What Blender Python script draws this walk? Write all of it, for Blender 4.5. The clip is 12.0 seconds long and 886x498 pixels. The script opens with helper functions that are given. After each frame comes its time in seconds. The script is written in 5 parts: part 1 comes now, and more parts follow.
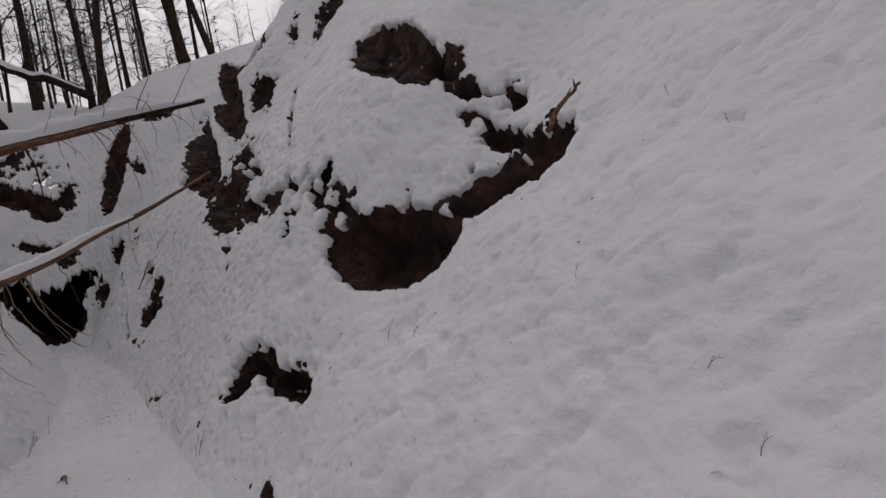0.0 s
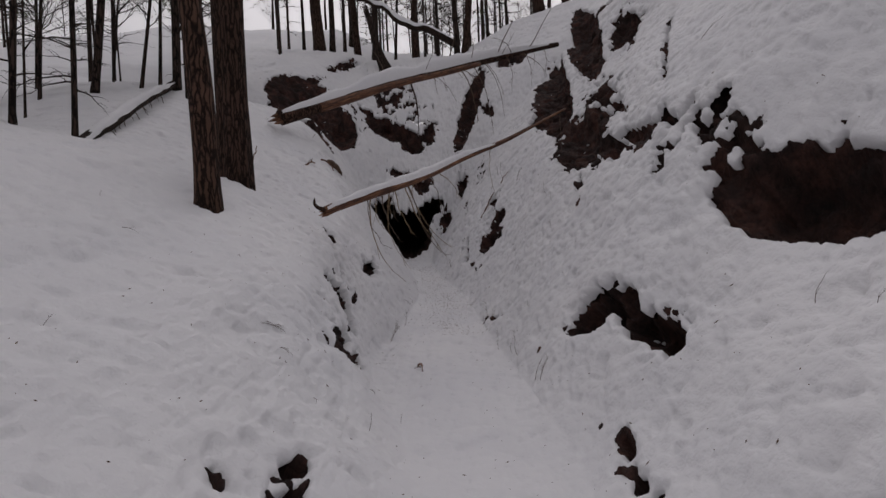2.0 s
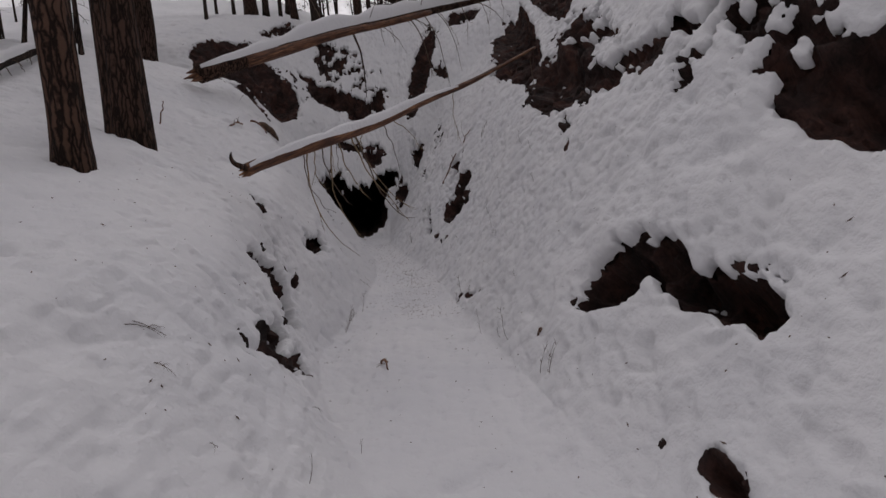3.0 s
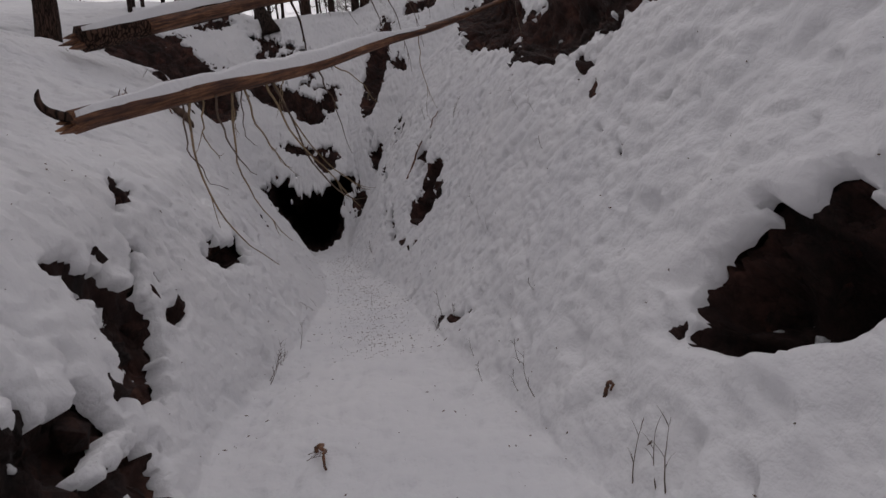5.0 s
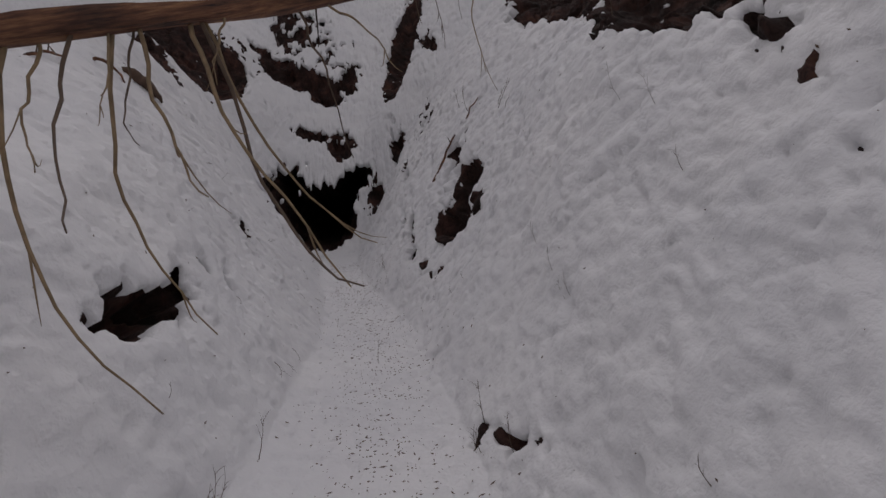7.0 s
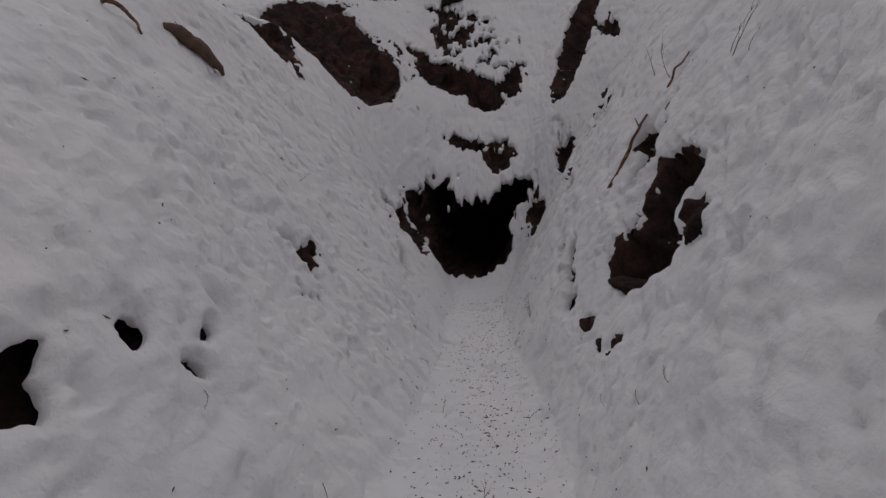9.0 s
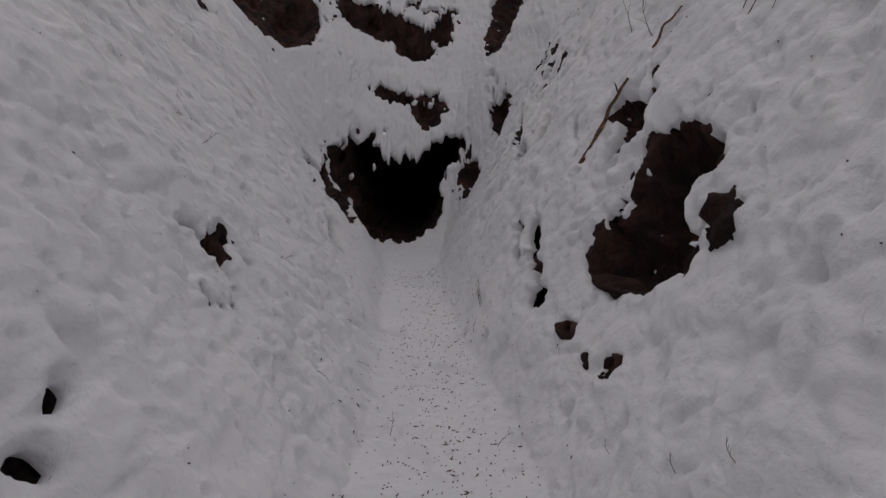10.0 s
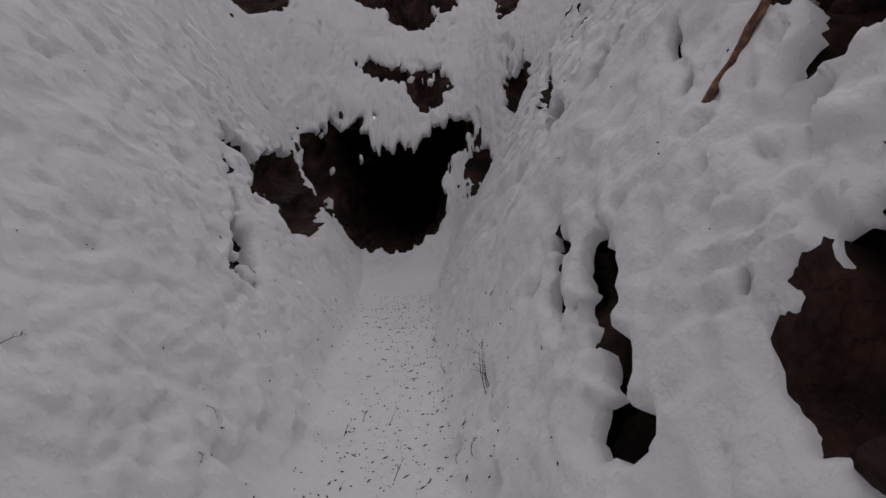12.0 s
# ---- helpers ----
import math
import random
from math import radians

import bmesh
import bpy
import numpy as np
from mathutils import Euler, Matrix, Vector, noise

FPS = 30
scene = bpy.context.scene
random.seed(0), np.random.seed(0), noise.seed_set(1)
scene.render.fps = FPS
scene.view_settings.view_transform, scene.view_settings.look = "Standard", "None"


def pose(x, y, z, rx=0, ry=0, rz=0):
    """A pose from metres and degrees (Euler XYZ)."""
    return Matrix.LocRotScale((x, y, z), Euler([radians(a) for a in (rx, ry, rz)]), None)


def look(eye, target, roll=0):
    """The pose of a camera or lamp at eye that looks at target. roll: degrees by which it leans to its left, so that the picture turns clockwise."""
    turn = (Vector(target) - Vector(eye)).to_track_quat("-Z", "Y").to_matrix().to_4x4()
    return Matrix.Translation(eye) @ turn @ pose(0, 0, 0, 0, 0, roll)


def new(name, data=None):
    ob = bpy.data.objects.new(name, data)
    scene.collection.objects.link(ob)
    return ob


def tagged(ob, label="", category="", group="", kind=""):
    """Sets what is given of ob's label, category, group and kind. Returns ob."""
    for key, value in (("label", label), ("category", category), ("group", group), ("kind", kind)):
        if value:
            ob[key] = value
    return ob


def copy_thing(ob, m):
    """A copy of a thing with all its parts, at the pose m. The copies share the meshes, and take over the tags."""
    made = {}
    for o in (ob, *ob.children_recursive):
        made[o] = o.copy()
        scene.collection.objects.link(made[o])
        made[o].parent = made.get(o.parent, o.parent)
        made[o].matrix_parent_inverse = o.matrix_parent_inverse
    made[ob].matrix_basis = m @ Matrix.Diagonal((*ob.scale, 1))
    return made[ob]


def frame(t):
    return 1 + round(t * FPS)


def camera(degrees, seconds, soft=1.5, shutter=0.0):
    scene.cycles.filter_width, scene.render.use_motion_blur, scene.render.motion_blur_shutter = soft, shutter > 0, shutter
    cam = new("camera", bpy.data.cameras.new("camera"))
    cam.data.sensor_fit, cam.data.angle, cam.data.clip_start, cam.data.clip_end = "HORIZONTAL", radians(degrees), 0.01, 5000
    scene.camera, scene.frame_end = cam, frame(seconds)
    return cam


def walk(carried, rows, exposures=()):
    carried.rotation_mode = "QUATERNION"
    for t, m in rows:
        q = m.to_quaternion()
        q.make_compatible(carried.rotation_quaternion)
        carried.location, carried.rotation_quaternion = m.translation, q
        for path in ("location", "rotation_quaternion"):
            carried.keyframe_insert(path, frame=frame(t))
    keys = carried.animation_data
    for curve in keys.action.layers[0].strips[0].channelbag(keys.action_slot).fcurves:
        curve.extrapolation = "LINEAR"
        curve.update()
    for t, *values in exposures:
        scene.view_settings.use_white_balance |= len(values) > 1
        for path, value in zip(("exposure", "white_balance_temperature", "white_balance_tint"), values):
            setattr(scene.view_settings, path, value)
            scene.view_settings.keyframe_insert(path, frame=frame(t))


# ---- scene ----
cam = camera(76.0, 12.0)
PATH = [
    (0, (0.0, 0.0, 1.5), (1.042, 1.707, 1.496), -11.5),
    (0.5, (-0.456, 0.41, 1.4), (0.128, 2.318, 1.538), -5.4),
    (1, (-0.564, 0.491, 1.398), (-0.473, 2.481, 1.577), -1.8),
    (1.5, (-0.539, 0.437, 1.38), (-0.65, 2.429, 1.527), -0.9),
    (2, (-0.521, 0.814, 1.28), (-0.48, 2.814, 1.271), -2.4),
    (2.5, (-0.555, 1.637, 1.14), (-0.353, 3.625, 1.212), -1.9),
    (3, (-0.564, 2.608, 1.05), (-0.377, 4.597, 0.962), -5.6),
    (3.2, (-0.472, 3.012, 0.945), (-0.267, 5.002, 0.93), -2.3),
    (4.8, (-0.564, 4.902, 0.844), (-0.235, 6.875, 0.832), -6.0),
    (5, (-0.406, 5.151, 0.825), (-0.087, 7.125, 0.776), -7.7),
    (5.5, (-0.215, 5.62, 1.003), (-0.084, 7.616, 1.001), -1.3),
    (6, (-0.262, 6.386, 0.999), (-0.116, 8.38, 1.033), -2.3),
    (6.5, (-0.288, 6.917, 1.245), (-0.024, 8.898, 1.163), -4.4),
    (8.3, (0.099, 9.296, 1.356), (0.154, 11.295, 1.347), -8.1),
    (8.5, (0.101, 9.644, 1.373), (-0.052, 11.637, 1.429), -8.0),
    (9, (0.139, 10.362, 1.396), (-0.191, 12.334, 1.422), -2.4),
    (9.5, (-0.136, 10.972, 1.42), (-0.29, 12.966, 1.457), -4.8),
    (10, (-0.238, 11.258, 1.668), (-0.278, 13.252, 1.516), -1.4),
    (10.5, (-0.124, 12.016, 1.611), (-0.287, 14.009, 1.609), -0.9),
    (11, (-0.063, 12.717, 1.609), (-0.075, 14.712, 1.476), -2.6),
    (11.5, (-0.106, 13.449, 1.683), (-0.146, 15.443, 1.539), -5.2),
    (12, (-0.031, 13.988, 1.663), (-0.134, 15.979, 1.511), -2.5),
]
walk(cam, [(t, look(eye, target, roll)) for t, eye, target, roll in PATH],
     [(0, -1.13, 6450, 16), (1.5, -1.12, 6450, 16), (5, -1.06, 6450, 16), (9.5, -0.96, 6450, 16), (12, -0.80, 6450, 16)])

# ---- world and light: a bright overcast winter day ----
world = bpy.data.worlds.new("overcast_sky")
scene.world = world
world.use_nodes = True
wn = world.node_tree.nodes
wl = world.node_tree.links
sky = wn.new("ShaderNodeTexSky")
sky.sky_type = "NISHITA"
sky.sun_disc = False
sky.sun_elevation = radians(47)
sky.sun_rotation = radians(3)
sky.dust_density = 9.0
grey = wn.new("ShaderNodeHueSaturation")
grey.inputs["Saturation"].default_value = 0.12
wl.new(sky.outputs["Color"], grey.inputs["Color"])
cloud = wn.new("ShaderNodeMix")
cloud.data_type = "RGBA"
cloud.inputs["Factor"].default_value = 0.62
cloud.inputs[7].default_value = (11.6, 11.4, 11.5, 1)
wl.new(grey.outputs["Color"], cloud.inputs[6])
wl.new(cloud.outputs[2], wn["Background"].inputs["Color"])
wn["Background"].inputs["Strength"].default_value = 0.115
sun = new("sun", bpy.data.lights.new("sun", "SUN"))
sun.data.energy = 0.5
sun.data.angle = radians(80)
sun.data.color = (1.0, 0.97, 0.94)
sun.matrix_world = look((1.07, 20.43, 21.9), (0, 0, 0))

# ---- materials ----


def material(name, build):
    m = bpy.data.materials.new(name)
    m.use_nodes = True
    nt = m.node_tree
    build(nt, nt.nodes["Principled BSDF"])
    return m


def node(nt, kind, **values):
    n = nt.nodes.new(kind)
    for key, value in values.items():
        n.inputs[key.replace("_", " ")].default_value = value
    return n


def noise_of(nt, scale, detail=6, rough=0.6, stretch=(1, 1, 1)):
    co = nt.nodes.new("ShaderNodeTexCoord")
    mp = nt.nodes.new("ShaderNodeMapping")
    mp.inputs["Scale"].default_value = stretch
    nz = node(nt, "ShaderNodeTexNoise", Scale=scale, Detail=detail, Roughness=rough)
    nt.links.new(co.outputs["Object"], mp.inputs["Vector"])
    nt.links.new(mp.outputs["Vector"], nz.inputs["Vector"])
    return nz.outputs["Fac"]


def ramp(nt, source, stops):
    r = nt.nodes.new("ShaderNodeValToRGB")
    while len(r.color_ramp.elements) < len(stops):
        r.color_ramp.elements.new(0.5)
    for e, (at, c) in zip(r.color_ramp.elements, stops):
        e.position = at
        e.color = (*c, 1)
    nt.links.new(source, r.inputs["Fac"])
    return r.outputs["Color"]


def bumped(nt, bsdf, heights):
    """Chains bumps of (height socket, strength, distance in metres) into the shader's normal."""
    last = None
    for source, strength, distance in heights:
        b = node(nt, "ShaderNodeBump", Strength=strength, Distance=distance)
        nt.links.new(source, b.inputs["Height"])
        if last:
            nt.links.new(last, b.inputs["Normal"])
        last = b.outputs["Normal"]
    nt.links.new(last, bsdf.inputs["Normal"])


def mixed(nt, fac, a, b, kind="MIX"):
    m = nt.nodes.new("ShaderNodeMix")
    m.data_type = "RGBA"
    m.blend_type = kind
    if isinstance(fac, float):
        m.inputs["Factor"].default_value = fac
    else:
        nt.links.new(fac, m.inputs["Factor"])
    nt.links.new(a, m.inputs[6])
    nt.links.new(b, m.inputs[7])
    return m.outputs[2]


def snow_build(nt, b):
    big = ramp(nt, noise_of(nt, 0.7, 3), [(0.3, (0.69, 0.69, 0.71)), (0.7, (0.75, 0.745, 0.755))])
    specks = ramp(nt, noise_of(nt, 9.0, 8, 0.75), [(0.30, (0.52, 0.45, 0.40)), (0.36, (1, 1, 1))])
    nt.links.new(mixed(nt, 0.2, big, specks, "MULTIPLY"), b.inputs["Base Color"])
    b.inputs["Roughness"].default_value = 0.75
    b.inputs["Specular IOR Level"].default_value = 0.25
    bumped(nt, b, [(noise_of(nt, 12.0, 4, 0.5), 0.5, 0.03), (noise_of(nt, 26.0, 4, 0.5), 0.6, 0.018), (noise_of(nt, 90.0, 3, 0.5), 0.25, 0.004)])


def rock_build(nt, b):
    stain = ramp(nt, noise_of(nt, 2.2, 7, 0.68), [(0.34, (0.018, 0.012, 0.011)), (0.5, (0.050, 0.026, 0.022)), (0.62, (0.10, 0.046, 0.036)), (0.74, (0.16, 0.078, 0.050))])
    grain = ramp(nt, noise_of(nt, 18.0, 9, 0.72, (1.4, 1.4, 0.8)), [(0.3, (0.30, 0.28, 0.27)), (0.7, (1, 1, 1))])
    frost = ramp(nt, noise_of(nt, 24.0, 7, 0.75), [(0.68, (0, 0, 0)), (0.76, (0.22, 0.21, 0.21))])
    co = nt.nodes.new("ShaderNodeTexCoord")
    warp = node(nt, "ShaderNodeTexNoise", Scale=3.0, Detail=4)
    bend = nt.nodes.new("ShaderNodeVectorMath")
    bend.operation = "MULTIPLY_ADD"
    bend.inputs[1].default_value = (0.9, 0.9, 0.5)
    joints = node(nt, "ShaderNodeTexVoronoi", Scale=3.6)
    joints.feature = "DISTANCE_TO_EDGE"
    nt.links.new(co.outputs["Object"], warp.inputs["Vector"])
    nt.links.new(warp.outputs["Color"], bend.inputs[0])
    nt.links.new(co.outputs["Object"], bend.inputs[2])
    nt.links.new(bend.outputs[0], joints.inputs["Vector"])
    crack = ramp(nt, joints.outputs["Distance"], [(0.0, (0.6, 0.58, 0.58)), (0.03, (1, 1, 1))])
    tone = mixed(nt, 1.0, mixed(nt, 0.85, stain, grain, "MULTIPLY"), crack, "MULTIPLY")
    nt.links.new(mixed(nt, 1.0, tone, frost, "ADD"), b.inputs["Base Color"])
    b.inputs["Roughness"].default_value = 0.8
    b.inputs["Specular IOR Level"].default_value = 0.2
    bumped(nt, b, [(crack, 0.35, 0.02), (noise_of(nt, 7.0, 9, 0.7, (1.3, 1.3, 0.8)), 0.9, 0.07), (noise_of(nt, 45.0, 6, 0.7), 0.5, 0.012)])


def bark_build(low, high, groove):
    def build(nt, b):
        fibre = noise_of(nt, 26.0, 6, 0.65, (1, 1, 0.16))
        co = nt.nodes.new("ShaderNodeTexCoord")
        mp = nt.nodes.new("ShaderNodeMapping")
        mp.inputs["Scale"].default_value = (1, 1, 0.11)
        shift = node(nt, "ShaderNodeTexNoise", Scale=7.0, Detail=3)
        wave = nt.nodes.new("ShaderNodeVectorMath")
        wave.operation = "MULTIPLY_ADD"
        wave.inputs[1].default_value = (0.07, 0.07, 0.25)
        plates = node(nt, "ShaderNodeTexVoronoi", Scale=19.0)
        plates.feature = "DISTANCE_TO_EDGE"
        nt.links.new(co.outputs["Object"], shift.inputs["Vector"])
        nt.links.new(shift.outputs["Color"], wave.inputs[0])
        nt.links.new(co.outputs["Object"], wave.inputs[2])
        nt.links.new(wave.outputs[0], mp.inputs["Vector"])
        nt.links.new(mp.outputs["Vector"], plates.inputs["Vector"])
        furrow = ramp(nt, plates.outputs["Distance"], [(0.02, (0, 0, 0)), (0.22, (1, 1, 1))])
        ridges = mixed(nt, 0.45, furrow, fibre)
        tone = ramp(nt, ridges, [(0.30, low), (0.72, high)])
        moss = ramp(nt, noise_of(nt, 1.1, 4), [(0.4, (1, 1, 1)), (0.75, (0.62, 0.66, 0.6))])
        nt.links.new(mixed(nt, 1.0, tone, moss, "MULTIPLY"), b.inputs["Base Color"])
        b.inputs["Roughness"].default_value = 0.9
        b.inputs["Specular IOR Level"].default_value = 0.15
        bumped(nt, b, [(ridges, 1.0, groove), (noise_of(nt, 60.0, 5, 0.7, (1, 1, 0.4)), 0.5, 0.006)])
    return build


def wood_build(nt, b):
    # The fibres run along the fallen trunks: turn their line onto x, then stretch along it.
    co = nt.nodes.new("ShaderNodeTexCoord")
    last = co.outputs["Object"]
    for turn, stretch in (((0, 0, radians(-39)), (1, 1, 1)), ((0, radians(20.5), 0), (1, 1, 1)), ((0, 0, 0), (0.10, 1.3, 1.3))):
        mp = nt.nodes.new("ShaderNodeMapping")
        mp.inputs["Rotation"].default_value = turn
        mp.inputs["Scale"].default_value = stretch
        nt.links.new(last, mp.inputs["Vector"])
        last = mp.outputs["Vector"]
    grain = node(nt, "ShaderNodeTexNoise", Scale=24.0, Detail=8, Roughness=0.7)
    nt.links.new(last, grain.inputs["Vector"])
    fibre = grain.outputs["Fac"]
    colour = ramp(nt, fibre, [(0.34, (0.016, 0.007, 0.005)), (0.5, (0.14, 0.056, 0.027)), (0.68, (0.36, 0.18, 0.08))])
    patches = ramp(nt, noise_of(nt, 3.0, 5, 0.6), [(0.38, (0.55, 0.48, 0.46)), (0.58, (1, 1, 1))])
    nt.links.new(mixed(nt, 1.0, colour, patches, "MULTIPLY"), b.inputs["Base Color"])
    b.inputs["Roughness"].default_value = 0.7
    bumped(nt, b, [(fibre, 0.8, 0.02)])


def plain_build(colour, rough=0.8):
    def build(nt, b):
        dark = tuple(c * 0.55 for c in colour)
        nt.links.new(ramp(nt, noise_of(nt, 12.0, 5), [(0.35, dark), (0.65, colour)]), b.inputs["Base Color"])
        b.inputs["Roughness"].default_value = rough
    return build


SNOW = material("snow", snow_build)
ROCK = material("iron_stained_rock", rock_build)
BARK = material("bark", bark_build((0.016, 0.009, 0.007), (0.075, 0.043, 0.032), 0.03))
BARK_GREY = material("grey_bark", bark_build((0.016, 0.009, 0.007), (0.10, 0.056, 0.04), 0.03))
BARK_DARK = material("dark_bark", bark_build((0.010, 0.007, 0.006), (0.06, 0.04, 0.032), 0.02))
WOOD = material("weathered_wood", wood_build)
TWIG = material("twig_bark", plain_build((0.11, 0.07, 0.045)))
PALE_TWIG = material("pale_root_bark", plain_build((0.26, 0.18, 0.10)))
NEEDLE = material("conifer_needles", plain_build((0.10, 0.125, 0.065), 0.7))
LITTER = material("leaf_litter", plain_build((0.12, 0.07, 0.045)))

# ---- ground: the shape of the ravine ----
# terrain begin


def hashed(i, j, k, seed):
    n = (i * 374761393 + j * 668265263 + k * 2147483647 + seed * 1274126177) & 0xFFFFFFFF
    n = ((n ^ (n >> 13)) * 1274126177) & 0xFFFFFFFF
    return ((n ^ (n >> 16)) & 0xFFFF) / 65535.0


TURNED = np.array([(0.36, 0.48, -0.8), (-0.8, 0.6, 0.0), (0.48, 0.64, 0.6)])


def lattice(p, size, seed=0):
    """Smooth value noise from -1 to 1 at the points p (n, 3), with lumps of that size in metres."""
    q = np.asarray(p, float) @ TURNED / size + 1000.0
    i = np.floor(q).astype(np.int64)
    f = q - i
    f = f * f * (3 - 2 * f)
    out = 0
    for a in (0, 1):
        for b in (0, 1):
            for c in (0, 1):
                w = (f[:, 0] if a else 1 - f[:, 0]) * (f[:, 1] if b else 1 - f[:, 1]) * (f[:, 2] if c else 1 - f[:, 2])
                out = out + w * hashed(i[:, 0] + a, i[:, 1] + b, i[:, 2] + c, seed)
    return out * 2 - 1


def blocks(p, size, seed=0):
    """A value from -1 to 1 for each of many rough blocks of that size, with warped joints."""
    p = np.asarray(p, float)
    warp = np.stack([lattice(p, size * 1.7, seed + k) for k in (1, 2, 3)], 1)
    i = np.floor((p + 0.35 * size * warp) @ TURNED / size + 1000).astype(np.int64)
    return hashed(i[:, 0], i[:, 1], i[:, 2], seed) * 2 - 1


# Cross-sections along the ravine: y; middle and height of the floor; then for the left and the right bank:
# distance of its foot, its slope, the height at which it eases, and the slope above.
SECTIONS = np.array([
    (-14, -0.3, 0.40, 0.8, 0.30, 1.2, 0.15, 0.5, 0.60, 5.0, 0.5),
    (0, -0.3, -0.05, 0.5, 0.35, 1.6, 0.20, 0.4, 0.75, 4.0, 0.6),
    (3, -0.25, -0.32, 0.6, 0.45, 1.9, 0.22, 0.5, 0.80, 4.0, 0.6),
    (5.6, -0.2, -0.40, 0.45, 0.80, 1.6, 0.36, 0.8, 0.90, 5.0, 0.7),
    (7.2, -0.25, -0.34, 0.90, 1.90, 1.6, 0.50, 0.8, 1.55, 4.0, 0.9),
    (9.3, -0.3, -0.22, 1.28, 3.60, 1.9, 0.62, 0.75, 1.60, 4.0, 0.9),
    (11, -0.3, -0.10, 0.85, 2.20, 1.9, 0.50, 0.65, 1.75, 4.0, 0.9),
    (14.5, -0.4, 0.20, 0.45, 1.70, 3.6, 0.50, 0.65, 1.90, 3.0, 1.1),
    (17, -0.6, 0.50, 0.40, 1.60, 4.6, 0.40, 0.35, 1.90, 3.4, 1.3),
    (20, -0.85, 0.72, 0.45, 1.80, 5.2, 0.30, 0.35, 1.90, 4.5, 1.1),
    (24.4, -1.3, 0.85, 0.75, 1.90, 6.0, 0.25, 0.8, 1.90, 5.5, 0.8),
    (30, -1.0, 0.88, 2.2, 0.60, 1.0, 0.10, 2.0, 0.60, 2.0, 0.3),
    (60, 0.0, 0.88, 4.0, 0.05, 0.5, 0.02, 4.0, 0.25, 2.0, 0.1),
])
# The head of the ravine: how much the ground lies above its floor there.
HEAD_Y = (24.3, 24.8, 25.5, 27.0, 28.5, 30.0, 31.5, 36.0, 50.0, 90.0)
HEAD_Z = (0.0, 0.9, 2.7, 5.2, 7.7, 10.0, 10.9, 12.0, 14.5, 21.0)


def softmin(a, b, k):
    return 0.5 * (a + b - np.sqrt((a - b) ** 2 + k * k))


def softpos(a, k):
    return 0.5 * (a + np.sqrt(a * a + k * k)) - 0.5 * k * np.exp(-np.abs(a))


def ground_height(x, y):
    """Height of the snow's surface, before its lumps, at arrays of x and y."""
    x, y = np.asarray(x, float), np.asarray(y, float)
    cols = [sum(np.interp(y + o, SECTIONS[:, 0], SECTIONS[:, n]) for o in (-0.7, -0.35, 0, 0.35, 0.7)) / 5 for n in range(1, 11)]
    xc, zf, wl_, sl, hl, gl, wr_, sr, hr, gr = cols
    head = sum(np.interp(y + o, HEAD_Y, HEAD_Z) for o in (-0.2, 0, 0.2)) / 3
    v = -(x - xc)
    left = softmin(sl * (v - wl_), hl + gl * (v - wl_ - hl / sl), 0.35)
    left = softpos(left, 0.45)
    u = x - xc
    right = softmin(sr * (u - wr_), hr + gr * (u - wr_ - hr / sr), 0.5)
    right = softpos(right, 0.5)
    bank = left + right
    far = np.maximum(0, np.hypot(x + 4, y - 8) - 26)
    hill = 0.40 * far * np.clip((-x + 6) / 14, 0, 1)
    dip = -1.2 * np.exp(-(((v - 15) / 4.5) ** 2)) * np.clip((24 - y) / 10, 0, 1)
    low = zf + head * np.clip(1 - (np.abs(u) - 14) / 30, 0.3, 1) + bank
    crest = np.interp(y, (-14, 6, 10, 13, 16, 22, 30, 40), (2.2, 2.9, 3.5, 4.6, 6.4, 8.4, 12.2, 14.0))
    low = low + (softmin(low, crest, 0.7) - low) * np.clip(-u / 2.0, 0, 1)
    return softmin(low + hill + dip, 24 + 0.06 * (x + y), 3.0)
# terrain end


def smooth(a):
    a = np.clip(a, 0, 1)
    return a * a * (3 - 2 * a)


def lines(*runs):
    """Grid lines from runs of (start, end, step at the start, step at the end)."""
    out = [runs[0][0]]
    for start, end, s0, s1 in runs:
        while out[-1] < end - 1e-6:
            f = (out[-1] - start) / (end - start)
            out.append(min(end, out[-1] + s0 + (s1 - s0) * f))
    return np.array(out)


YS = lines((-50, -3, 4.0, 0.25), (-3, 0.2, 0.25, 0.04), (0.2, 2.0, 0.036, 0.033), (2.0, 13.3, 0.033, 0.033), (13.3, 16.4, 0.02, 0.02), (16.4, 19, 0.033, 0.033), (19, 24, 0.04, 0.04), (24, 31, 0.035, 0.045), (31, 40, 0.05, 0.5), (40, 130, 0.5, 5.0))
# Along each cross-section the columns lie evenly over the surface, close together near the ravine.
COLUMNS = 900
probe = lines((-95, -14, 3.0, 0.5), (-14, -5, 0.5, 0.05), (-5, 6, 0.012, 0.012), (6, 14, 0.05, 0.5), (14, 95, 0.5, 3.0))
closeness = np.interp(np.abs(probe + 0.2), (0, 0.6, 1.7, 2.6, 4, 7, 14, 95), (30, 42, 42, 30, 22, 9, 1.2, 0.2))
GX = np.empty((len(YS), COLUMNS))
for n, yy in enumerate(YS):
    zz = ground_height(probe, np.full(len(probe), yy))
    rise = np.gradient(zz) if yy < 24 else np.gradient(zz) * 0.5
    length = np.cumsum(np.hypot(np.gradient(probe), rise) * closeness)
    GX[n] = np.interp(np.linspace(length[0], length[-1], COLUMNS), length, probe)
for _ in range(12):
    GX[1:-1] = 0.25 * GX[:-2] + 0.5 * GX[1:-1] + 0.25 * GX[2:]
GY = np.repeat(YS[:, None], COLUMNS, 1)
GZ = ground_height(GX, GY)
SHAPE = GX.shape
base = np.stack([GX, GY, GZ], -1)
